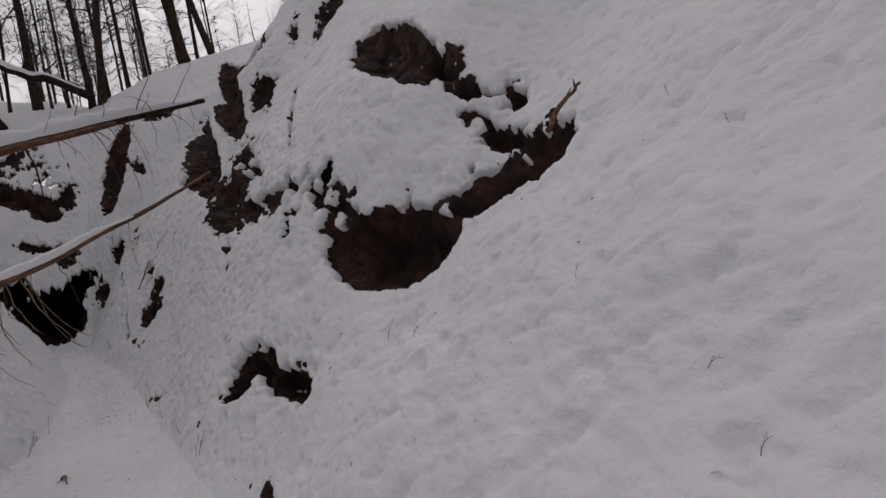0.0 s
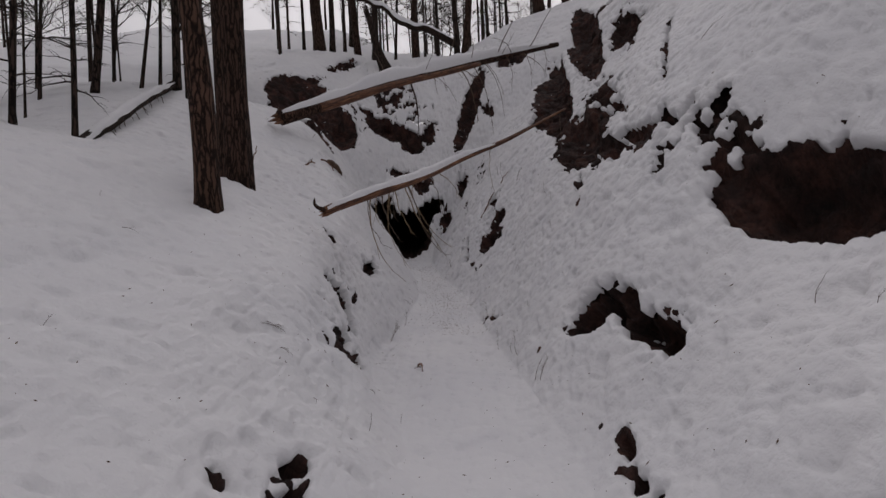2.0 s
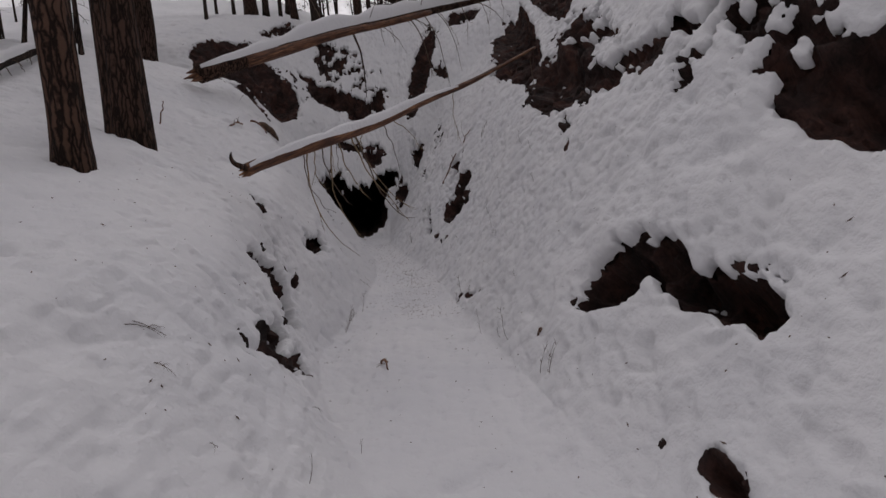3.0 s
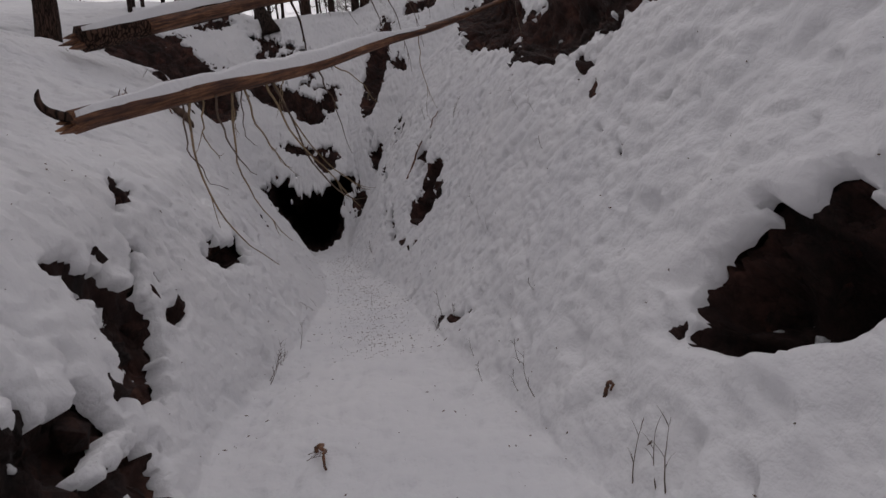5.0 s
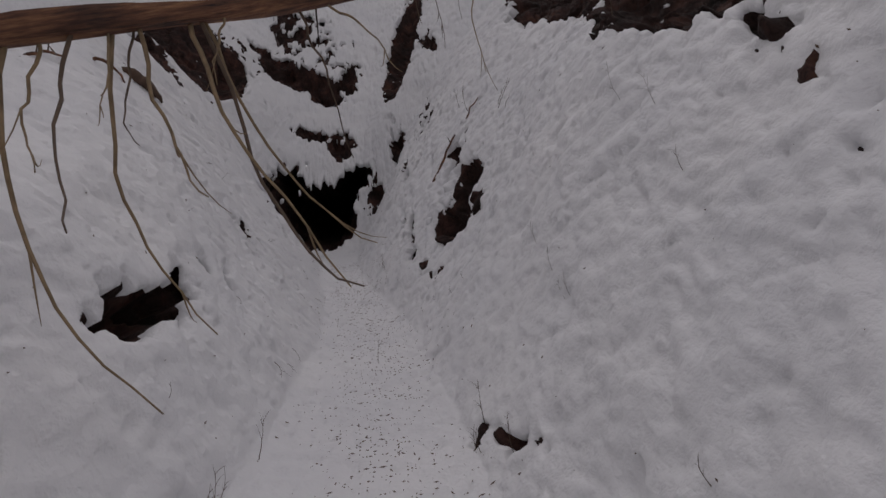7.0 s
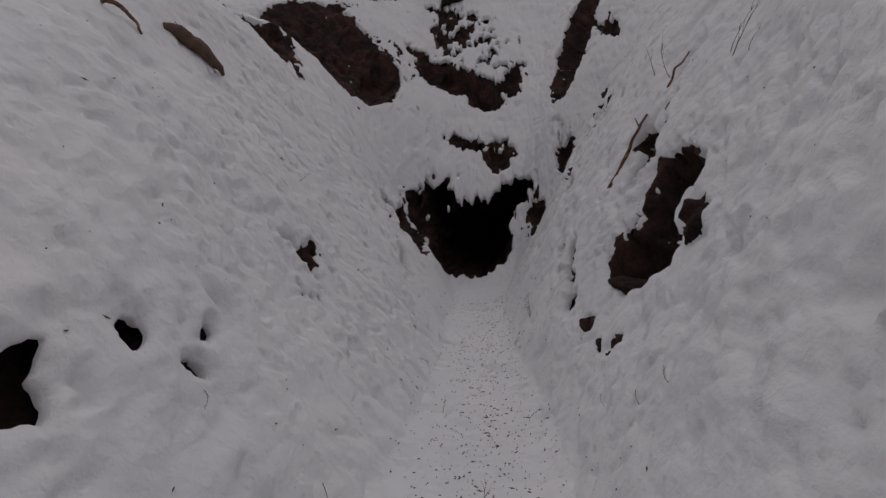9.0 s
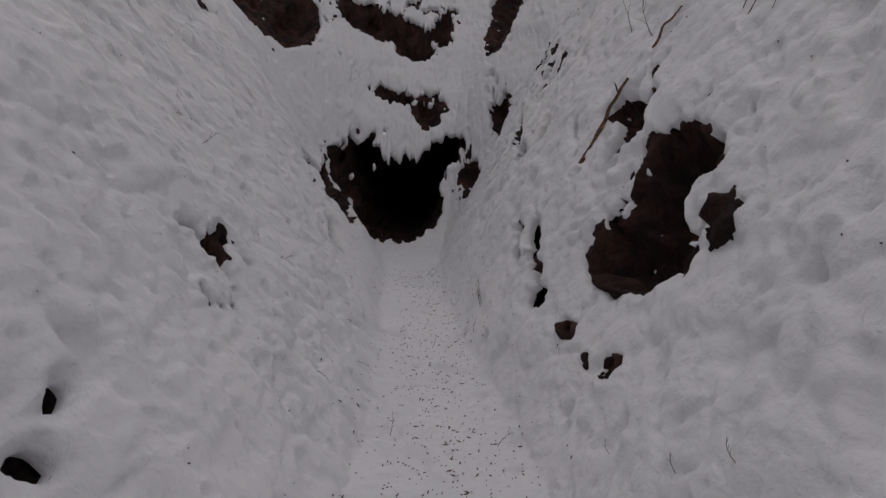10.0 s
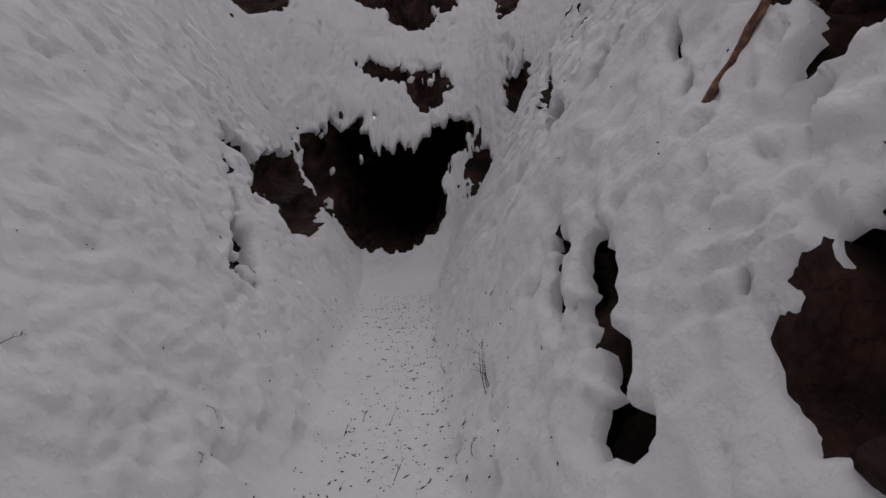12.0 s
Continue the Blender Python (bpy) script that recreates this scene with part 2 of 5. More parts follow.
du = np.gradient(base, axis=1)
dv = np.gradient(base, axis=0)
normal = np.cross(du, dv)
normal /= np.linalg.norm(normal, axis=-1, keepdims=True)
BASE, NORMAL = base.reshape(-1, 3), normal.reshape(-1, 3)

# Where the snow has fallen away and the rock shows: how far it is drawn in, and the hollow of the rock behind.
INSIDE = np.full(len(BASE), -9.0)
HOLLOW = np.zeros((len(BASE), 3))
NEAR_ROCK = np.zeros(len(BASE), bool)
LIP = np.zeros(len(BASE))
THICK = np.full(len(BASE), 0.13)
RAG = 0.11 * lattice(BASE, 0.42, 13) + 0.09 * lattice(BASE, 0.2, 11) + 0.10 * lattice(BASE * (1, 1, 0.45), 0.11, 12) + 0.06 * lattice(BASE, 0.07, 16)


# Small gaps in the snow, drawn out downhill, that fringe the upper edge of a bare patch.
DRIPS = 0.75 * lattice(BASE * (1, 1, 0.5), 0.13, 21) + 0.55 * lattice(BASE * (1, 1, 0.6), 0.06, 22)
TUFTS = 0.7 * lattice(BASE * (1, 1, 0.7), 0.16, 31) + 0.5 * lattice(BASE, 0.075, 32)
UPHILL = np.array((0.25, 0.2, 0.95))
OWNER = np.full(len(BASE), -1)
ROOT, LOOK, BULK = [], [], []


def root(n):
    while ROOT[n] != n:
        n = ROOT[n]
    return n


def bare(centre, along, across, depth=0.25, rag=0.35, into=None, what="dark rock showing through the snow"):
    """A bare patch round centre, an oval spanned by the half axes along and across (metres); into: the way in which it is hollow."""
    global INSIDE, HOLLOW, NEAR_ROCK, LIP
    c, a, b = np.array(centre, float), np.array(along, float), np.array(across, float)
    a, b = a * (1.04 + 0.02 / max(0.06, np.linalg.norm(a))), b * (1.04 + 0.03 / max(0.05, np.linalg.norm(b)))
    n = np.cross(a, b)
    n /= np.linalg.norm(n)
    reach = max(np.linalg.norm(a), np.linalg.norm(b)) * 1.6 + 0.7
    near = np.where((np.abs(BASE - c) < reach).all(1))[0]
    q = np.linalg.solve(np.stack([a, b, n], 1), (BASE[near] - c).T)
    oval = np.sqrt(q[0] ** 2 + q[1] ** 2) + 4.0 * np.maximum(0, np.abs(q[2]) / max(0.6, reach) - 0.7)
    size = min(np.linalg.norm(a), np.linalg.norm(b))
    inside = (1.0 - oval) * size + 2.2 * rag * min(1, size / 0.14) * RAG[near]
    d = 1.0 - inside / size
    if size > 0.11:
        above = smooth(0.5 + ((BASE[near] - c) @ UPHILL) / size)
        gaps = DRIPS[near] - 0.24 - 0.62 * np.maximum(0, -inside) / min(0.42, 0.9 * size)
        inside = np.maximum(inside, np.where(inside < 0.02, 0.09 * gaps * above - 0.05 * (1 - above), inside))
    nearest = near[inside > INSIDE[near]]
    THICK[nearest] = min(0.13, 0.025 + 0.4 * size)
    if size > 0.14 and depth < 0.4:
        tufts = TUFTS[near] - 0.34 - 0.55 * np.maximum(0, inside) / min(0.34, 0.8 * size)
        inside = np.where(inside > 0, np.minimum(inside, np.where(tufts > 0, -0.09 * tufts, inside)), inside)
    INSIDE[near] = np.where(INSIDE[near] > 0.02, np.maximum(INSIDE[near], inside * (inside > 0)), np.maximum(INSIDE[near], inside))
    LIP[near] = np.maximum(LIP[near], np.exp(-((inside / 0.06 + 1.3) ** 2)) * min(1, size / 0.35) * (0.5 + 4 * RAG[near]))
    mine = near[(1.0 - oval) * size > -0.32]
    NEAR_ROCK[mine] = True
    me = len(ROOT)
    ROOT.append(me)
    LOOK.append(what)
    BULK.append(np.linalg.norm(a) * np.linalg.norm(b))
    for other in set(OWNER[mine]) - {-1}:
        ROOT[root(int(other))] = me
    OWNER[mine] = me
    way = -NORMAL[near] if into is None else np.tile(np.array(into, float), (len(near), 1))
    push = (depth * smooth((1.05 - d) / 0.75))[:, None] * way
    longer = np.linalg.norm(push, axis=1) > np.linalg.norm(HOLLOW[near], axis=1)
    HOLLOW[near[longer]] = push[longer]


# bare patches begin
# cave mouth
bare((-1.53, 24.78, 1.89), (-0.08, -0.44, -0.95), (-0.98, -0.11, 0.14), 11.0, 0.4, (0, 1, 0.03), what="black cave mouth in rust-brown rock under hanging snow")
bare((-2.45, 25.04, 2.77), (0.06, -0.24, -0.59), (-0.31, -0.24, -0.03), 7.0, 0.5, (0, 1, 0.03))
bare((-0.62, 25.24, 2.78), (0.46, 0.14, 0.42), (0.21, -0.10, -0.25), 7.0, 0.5, (0, 1, 0.03))
bare((-0.90, 25.11, 2.42), (0.48, 0.04, 0.09), (0.08, -0.15, -0.38), 9.0, 0.4, (0, 1, 0.03))
bare((-2.81, 24.31, 2.28), (0.24, -0.49, -0.73), (-0.09, -0.43, -0.06), 0.4, 0.4)
bare((0.11, 24.62, 2.32), (-0.04, -0.30, -0.50), (-0.19, 0.27, 0.03), 0.3, 0.3)
# crescent over the mouth
bare((-1.62, 26.18, 4.56), (0.74, -0.25, -0.41), (-0.07, -0.11, -0.18), 0.25, 0.5, what="crescent of dark rock above the cave mouth")
bare((-0.81, 25.91, 4.10), (0.41, 0.02, 0.02), (0.04, -0.26, -0.44), 0.3, 0.5)
# rock below the rim
bare((-2.02, 27.42, 6.81), (1.38, -0.21, -0.74), (-0.14, -0.26, -0.44), 0.4, 0.4, what="dark ledge of rock under the snowy rim")
bare((-0.40, 27.37, 6.53), (0.24, 0.35, 0.57), (0.25, -0.10, -0.17), 0.3, 0.5)
bare((-1.25, 27.14, 6.15), (0.60, -0.26, -0.43), (-0.18, -0.24, -0.39), 0.4, 0.3)
bare((-2.06, 28.76, 8.79), (0.75, -0.42, -0.66), (-0.22, -0.31, -0.49), 0.15, 2.6)
bare((-3.17, 27.87, 7.78), (0.41, 0.18, -0.16), (-0.03, -0.15, -0.17), 0.15, 0.9)
bare((0.94, 24.52, 3.61), (-0.05, -0.49, -0.64), (-0.14, 0.26, 0.05), 0.3, 0.5)
bare((0.73, 19.44, 2.74), (-0.15, -1.00, -0.46), (-0.01, 0.24, 0.04), 0.2, 0.6)
bare((0.75, 17.67, 2.36), (0.10, -0.02, 0.18), (0.00, -0.16, -0.04), 0.25, 0.6)
bare((0.65, 18.32, 2.34), (0.03, -0.58, -0.09), (-0.02, -0.12, -0.07), 0.25, 0.6)
bare((0.88, 18.44, 2.80), (-0.05, -0.28, -0.16), (-0.00, 0.15, 0.03), 0.2, 0.6)
bare((-2.33, 19.41, 2.47), (0.09, -0.07, -0.16), (0.03, -0.21, -0.05), 0.2, 0.8)
bare((-1.91, 18.45, 1.76), (0.17, -0.35, -0.29), (0.01, -0.08, -0.01), 0.2, 0.7)
bare((-1.70, 18.12, 1.42), (0.09, -0.17, -0.15), (0.01, -0.19, -0.00), 0.25, 0.6)
bare((-1.91, 19.71, 1.68), (0.17, -0.43, -0.25), (0.03, -0.31, -0.01), 0.25, 0.6)
bare((0.92, 16.55, 2.28), (-0.03, -0.18, -0.13), (-0.01, 0.05, 0.00), 0.2, 0.9)
bare((0.84, 15.39, 1.56), (-0.02, -0.06, -0.06), (-0.01, 0.03, -0.01), 0.3, 0.5)
bare((0.86, 15.77, 1.79), (0.01, -0.08, -0.02), (-0.01, -0.01, -0.02), 0.25, 0.6)
bare((0.90, 15.37, 1.68), (0.02, -0.04, 0.02), (-0.00, -0.02, -0.02), 0.2, 0.9)
bare((3.62, 19.13, 6.34), (-1.25, -4.71, -2.29), (0.03, 2.58, 0.77), 0.5, 0.5)
bare((2.59, 16.32, 4.72), (-0.22, -0.11, -0.34), (-0.04, 0.73, 0.27), 0.4, 0.5)
bare((2.48, 11.93, 3.39), (0.43, 0.22, 0.62), (-0.17, -1.64, -0.46), 0.5, 0.45)
bare((3.11, 12.31, 4.23), (0.14, -0.39, 0.11), (-0.36, -1.68, -0.61), 0.25, 1.1)
bare((5.31, 21.29, 8.90), (1.61, 4.00, 2.18), (-0.93, -4.98, -2.10), 0.35, 0.7)
bare((5.40, 18.27, 8.84), (0.39, -0.27, 0.35), (0.25, 0.03, -0.26), 0.3, 0.7)
bare((4.59, 15.24, 6.61), (0.33, 0.23, 0.53), (0.00, -0.78, -0.44), 0.3, 0.8)
bare((6.01, 15.55, 8.45), (0.24, 0.31, 0.51), (0.02, -0.18, -0.12), 0.2, 0.8)
bare((2.70, 7.11, 2.57), (0.17, 0.20, 0.33), (0.01, -0.07, -0.02), 0.25, 1.0)
bare((2.44, 8.01, 2.52), (0.19, 0.36, 0.35), (-0.00, -0.13, -0.03), 0.25, 0.8)
bare((2.52, 7.52, 2.51), (0.13, 0.09, 0.22), (0.00, -0.12, -0.04), 0.25, 0.9)
bare((-4.50, 29.21, 10.53), (0.50, 0.67, 0.31), (0.06, -0.21, -0.25), 0.2, 0.6)
bare((-5.69, 26.23, 8.88), (0.46, 0.62, 0.24), (0.10, -0.36, -0.29), 0.2, 0.6)
# cleft at the head
bare((1.50, 27.05, 7.59), (0.76, 1.09, 2.06), (0.26, -0.74, -0.40), 0.5, 0.3, what="narrow dark cleft in the rock between snowy banks")
bare((2.09, 25.79, 7.30), (0.05, -0.46, -0.35), (-0.16, 0.25, -0.02), 0.15, 0.7)
bare((1.12, 15.91, 2.34), (0.15, -0.01, 0.26), (0.01, -0.16, -0.07), 0.2, 0.6)
bare((-2.41, 21.49, 2.18), (0.32, -0.75, -0.40), (0.41, -2.42, -0.21), 0.4, 0.5)
bare((-2.30, 19.69, 2.38), (0.13, 0.04, -0.23), (0.05, -0.32, -0.06), 0.2, 0.6)
bare((-2.15, 21.31, 1.74), (0.31, -0.92, -0.34), (0.23, -1.47, -0.05), 0.3, 0.5)
bare((-1.53, 12.89, 0.94), (0.02, 0.03, -0.04), (0.00, -0.06, -0.02), 0.2, 0.5)
bare((-1.64, 12.62, 1.11), (0.01, 0.00, -0.03), (0.00, -0.04, -0.01), 0.2, 0.5)
bare((-1.57, 13.10, 1.05), (0.02, -0.00, -0.03), (-0.00, -0.05, -0.01), 0.2, 0.5)
# long rock wall
bare((2.77, 5.61, 1.65), (0.36, -0.88, 0.00), (-0.25, -0.42, -0.44), 0.5, 0.3, what="long rust-brown rock wall under a thick snow edge")
bare((3.50, 4.58, 2.05), (0.18, -0.58, 0.13), (-0.30, -0.39, -0.26), 0.45, 0.3)
bare((3.83, 4.09, 2.31), (0.02, -0.36, 0.02), (-0.28, -0.27, -0.23), 0.4, 0.35)
bare((4.13, 4.96, 2.63), (-0.13, -0.72, -0.27), (-0.15, -0.11, -0.16), 0.35, 0.4)
# upper rock
bare((4.70, 8.37, 5.06), (-0.18, -1.53, -0.50), (-0.76, -1.25, -0.95), 0.45, 0.35, what="dark rust-brown rock ledge high on the snowy slope")
bare((4.43, 6.34, 3.88), (0.03, -0.53, -0.47), (-0.16, -0.02, -0.18), 0.35, 0.45)
bare((4.69, 5.30, 3.20), (0.04, -0.20, -0.07), (-0.15, -0.12, -0.20), 0.3, 0.5)
bare((6.69, 14.70, 8.64), (0.52, 0.12, 0.65), (-0.04, -0.42, -0.29), 0.2, 0.6)
bare((3.73, 10.69, 4.59), (0.73, 1.50, 1.01), (-0.03, -0.21, -0.07), 0.15, 0.6)
bare((2.62, 7.17, 2.45), (0.09, -0.57, -0.17), (-0.08, -0.10, -0.17), 0.2, 1.2)
bare((2.47, 8.74, 2.72), (0.03, -0.97, -0.17), (-0.12, -0.30, -0.23), 0.15, 1.2)
bare((3.46, 27.02, 9.79), (0.56, -0.71, -0.08), (-0.03, -0.56, -0.44), 0.3, 0.3)
bare((2.37, 10.09, 2.90), (0.05, -0.58, -0.10), (-0.12, -0.36, -0.29), 0.15, 1.2)
bare((2.18, 9.99, 2.58), (-0.07, -0.21, -0.18), (-0.01, 0.08, 0.00), 0.25, 0.5)
bare((1.98, 10.43, 2.39), (-0.06, -0.20, -0.16), (-0.01, 0.05, 0.01), 0.25, 0.4)
bare((2.30, 9.56, 2.64), (0.01, -0.32, -0.07), (-0.05, -0.10, -0.10), 0.2, 1.2)
bare((0.54, 10.68, 0.01), (0.06, -0.25, 0.05), (-0.01, -0.02, -0.02), 0.15, 0.8)
bare((1.61, 9.38, 1.52), (-0.00, -0.06, -0.02), (-0.01, -0.01, -0.02), 0.12, 0.6)
bare((1.52, 8.93, 1.27), (-0.01, -0.04, -0.02), (-0.01, -0.00, -0.02), 0.12, 0.7)
# hollow in the right bank
bare((0.85, 14.95, 1.38), (0.17, -0.48, 0.13), (-0.04, -0.27, -0.19), 0.4, 0.2, what="deep dark hollow in reddish rock below ragged snow")
bare((1.15, 14.99, 1.96), (0.14, -0.27, 0.14), (-0.03, -0.27, -0.17), 0.35, 0.25)
bare((1.01, 14.93, 1.69), (0.15, 0.05, 0.31), (0.03, -0.31, -0.08), 0.45, 0.2)
bare((0.81, 14.81, 1.26), (0.07, -0.21, 0.06), (-0.02, -0.13, -0.09), 0.4, 0.2)
# slits beside the floor
bare((0.48, 16.29, 1.33), (-0.03, -0.19, -0.14), (-0.03, 0.08, -0.01), 0.2, 0.3)
bare((0.45, 15.97, 1.11), (-0.01, -0.11, -0.07), (-0.03, 0.08, -0.02), 0.2, 0.3)
bare((0.42, 15.75, 0.94), (-0.02, -0.05, -0.06), (-0.04, 0.11, -0.03), 0.22, 0.25)
bare((0.37, 16.84, 1.34), (-0.05, -0.23, -0.18), (-0.02, 0.08, -0.01), 0.15, 0.3)
bare((0.52, 15.10, 0.81), (0.00, -0.07, -0.02), (-0.01, 0.02, -0.02), 0.25, 0.2)
bare((0.53, 14.70, 0.67), (-0.01, -0.02, -0.02), (-0.01, 0.02, -0.01), 0.15, 0.7)
bare((0.61, 14.44, 0.75), (-0.00, -0.02, -0.01), (-0.01, 0.01, -0.01), 0.15, 0.7)
# gaps between clods over the hollow
bare((0.86, 15.77, 1.79), (0.01, -0.05, -0.01), (-0.00, -0.01, -0.01), 0.15, 0.6)
bare((0.84, 15.38, 1.55), (-0.02, -0.02, -0.05), (-0.01, 0.03, 0.00), 0.2, 0.5)
bare((1.01, 15.34, 1.86), (0.00, -0.06, -0.02), (-0.01, -0.00, -0.02), 0.15, 0.7)
bare((0.92, 15.39, 1.72), (-0.00, -0.04, -0.02), (-0.01, 0.00, -0.01), 0.15, 0.6)
bare((1.11, 15.43, 2.08), (-0.03, -0.05, -0.08), (-0.00, 0.03, 0.01), 0.2, 0.6)
bare((0.91, 16.58, 2.26), (-0.02, -0.11, -0.08), (-0.01, 0.04, 0.00), 0.15, 0.6)
bare((1.21, 15.24, 2.17), (-0.00, -0.03, -0.02), (-0.01, -0.00, -0.02), 0.2, 0.6)
# speckled rock low on the left bank
bare((-1.62, 14.48, 1.33), (0.06, 0.03, -0.10), (0.02, -0.15, -0.04), 0.12, 0.9)
bare((-1.70, 14.91, 1.48), (0.05, -0.09, -0.08), (-0.00, -0.06, 0.00), 0.15, 0.4)
bare((-1.50, 14.55, 1.12), (0.01, -0.03, -0.03), (-0.00, -0.02, 0.00), 0.2, 0.3)
# left hollow
bare((-1.66, 11.20, 0.87), (0.08, 0.38, -0.08), (0.02, -0.13, -0.08), 0.45, 0.3, what="small dark hollow under a snow lip")
bare((-1.66, 11.31, 0.90), (0.07, 0.36, -0.07), (0.03, -0.19, -0.11), 0.45, 0.3)
bare((-1.68, 11.45, 0.98), (0.06, 0.35, -0.05), (0.02, -0.09, -0.05), 0.4, 0.5)
bare((-1.73, 9.69, 0.51), (0.01, -0.09, -0.08), (-0.01, -0.04, 0.02), 0.25, 0.4)
bare((-1.63, 12.00, 0.98), (0.03, 0.09, -0.04), (0.03, -0.04, -0.06), 0.4, 0.3)
bare((-1.69, 12.18, 1.13), (0.02, -0.04, -0.05), (-0.01, -0.02, 0.01), 0.3, 0.6)
# overhung rock on the left
bare((-5.40, 25.55, 7.62), (1.80, 0.10, -1.25), (-0.10, -1.15, -1.05), 0.6, 0.25, what="large dark overhung rock face with snow on top")
bare((-4.05, 25.81, 6.51), (0.42, 0.24, -0.39), (-0.20, -0.87, -0.73), 0.6, 0.2)
bare((-5.96, 24.78, 7.34), (0.75, 0.5, -0.45), (0.05, -1.1, -0.65), 0.4, 0.3)
bare((-4.04, 18.90, 5.24), (0.5, 0.4, -0.3), (0.05, -0.8, -0.45), 0.4, 0.3)
# left wall
bare((-1.73, 8.92, 0.41), (0.12, -0.22, -0.35), (0.00, -0.42, 0.03), 0.08, 0.3, what="dark earthy rock wall under a snowy bank")
bare((-1.86, 8.74, 0.78), (0.03, 0.23, -0.10), (0.02, -0.14, -0.05), 0.08, 0.4)
bare((-1.88, 9.43, 0.89), (0.05, -0.16, -0.19), (-0.01, -0.10, -0.00), 0.1, 0.3)
bare((-1.56, 7.60, 0.22), (-0.07, 0.55, 0.04), (0.06, 0.07, -0.14), 0.08, 0.35)
bare((-1.49, 7.36, 0.12), (0.06, 0.50, -0.22), (0.05, -0.13, -0.07), 0.08, 0.3)
bare((-2.09, 9.86, 1.46), (0.08, -0.20, -0.13), (0.00, -0.15, -0.03), 0.15, 0.4)
bare((-1.73, 9.69, 0.51), (0.01, -0.09, -0.08), (-0.02, -0.11, 0.01), 0.15, 0.3)
bare((-1.47, 7.90, -0.06), (0.05, -0.02, -0.11), (0.02, -0.30, 0.06), 0.08, 0.35)
bare((-1.90, 8.31, 0.95), (0.01, 0.06, -0.02), (0.01, -0.04, -0.02), 0.1, 0.5)
# foot hollow on the right
bare((1.05, 7.34, 0.26), (0.05, -0.22, 0.02), (-0.02, -0.03, -0.04), 0.45, 0.2, what="low dark rock hollow at the foot of the slope")
bare((1.21, 7.35, 0.49), (0.14, -0.15, 0.18), (-0.03, -0.14, -0.08), 0.45, 0.3)
bare((1.27, 7.02, 0.51), (0.11, -0.18, 0.11), (-0.08, -0.18, -0.17), 0.5, 0.3)
bare((1.44, 6.53, 0.57), (-0.01, -0.42, -0.17), (-0.08, 0.08, -0.07), 0.4, 0.3)
bare((1.53, 5.93, 0.45), (0.07, -0.38, -0.04), (-0.09, -0.08, -0.13), 0.45, 0.3)
bare((1.63, 6.05, 0.61), (0.06, -0.22, -0.02), (-0.04, -0.05, -0.06), 0.3, 0.6)
# slits in the near snow
bare((-1.80, 4.09, 0.03), (0.07, -0.06, -0.05), (-0.01, -0.03, -0.00), 0.2, 0.6)
bare((-1.60, 4.10, -0.08), (0.14, 0.09, -0.07), (0.02, -0.10, -0.02), 0.2, 0.5)
bare((-1.45, 4.60, -0.11), (0.07, 0.20, -0.02), (0.02, -0.03, -0.01), 0.2, 0.5)
bare((0.88, 5.15, -0.28), (-0.03, -0.15, -0.02), (-0.02, 0.03, -0.02), 0.2, 0.4)
bare((0.78, 4.54, -0.31), (-0.00, -0.25, 0.03), (-0.03, -0.01, -0.02), 0.2, 0.4)
# bare patches end

def billow(size, seed):
    """Rounded lumps of that size with creases between them, from 0 to 1."""
    return np.sqrt(np.abs(lattice(BASE, size, seed)) + 0.004)


LUMPS = 0.07 * lattice(BASE, 1.1, 1) + 0.03 * lattice(BASE, 0.42, 2) + 0.018 * lattice(BASE, 0.19, 3)
LUMPS += 0.018 * (billow(0.30, 24) - 0.6) + 0.021 * (billow(0.15, 25) - 0.6) + 0.015 * (billow(0.08, 15) - 0.6)
LUMPS += 0.5 * np.exp(-((BASE[:, 0] + 7.5) ** 2 + (BASE[:, 1] - 9.0) ** 2) / 0.9)
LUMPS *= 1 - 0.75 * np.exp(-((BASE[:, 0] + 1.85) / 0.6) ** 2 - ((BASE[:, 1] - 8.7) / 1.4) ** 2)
FLOOR = np.exp(-((BASE[:, 0] - np.interp(BASE[:, 1], SECTIONS[:, 0], SECTIONS[:, 1])) ** 2) / 1.1) * (BASE[:, 1] < 25)
LUMPS *= 1 - 0.35 * FLOOR
for size, deep, seed in ((0.12, 0.025, 27), (0.07, 0.018, 28)):
    LUMPS -= deep * smooth((lattice(BASE, size, seed) - 0.42) / 0.3) * (1 - 0.5 * FLOOR)
pocks = lattice(BASE, 0.21, 4)
LUMPS -= 0.05 * smooth((pocks - 0.45) / 0.4)
CLUMPY = smooth(lattice(BASE, 1.5, 17) + 0.55) * (1 - 0.8 * FLOOR) + 0.5 * smooth(INSIDE / 0.8 + 1)
for size, deep, seed in ((0.34, 0.018, 18), (0.17, 0.016, 19)):
    LUMPS -= deep * np.clip(CLUMPY, 0, 1) * np.exp(-((lattice(BASE, size, seed) / 0.13) ** 2))
CLODS = np.exp(-((BASE - (0.96, 15.46, 1.82)) ** 2).sum(1) / 0.22)
LUMPS += CLODS * (0.10 * (billow(0.17, 29) - 0.55) + 0.05 * (billow(0.09, 30) - 0.55))
FAR = np.clip((np.hypot(GX, GY - 10).ravel() - 20) / 20, 0, 1)
LUMPS += FAR * 0.5 * lattice(BASE, 4.0, 5)
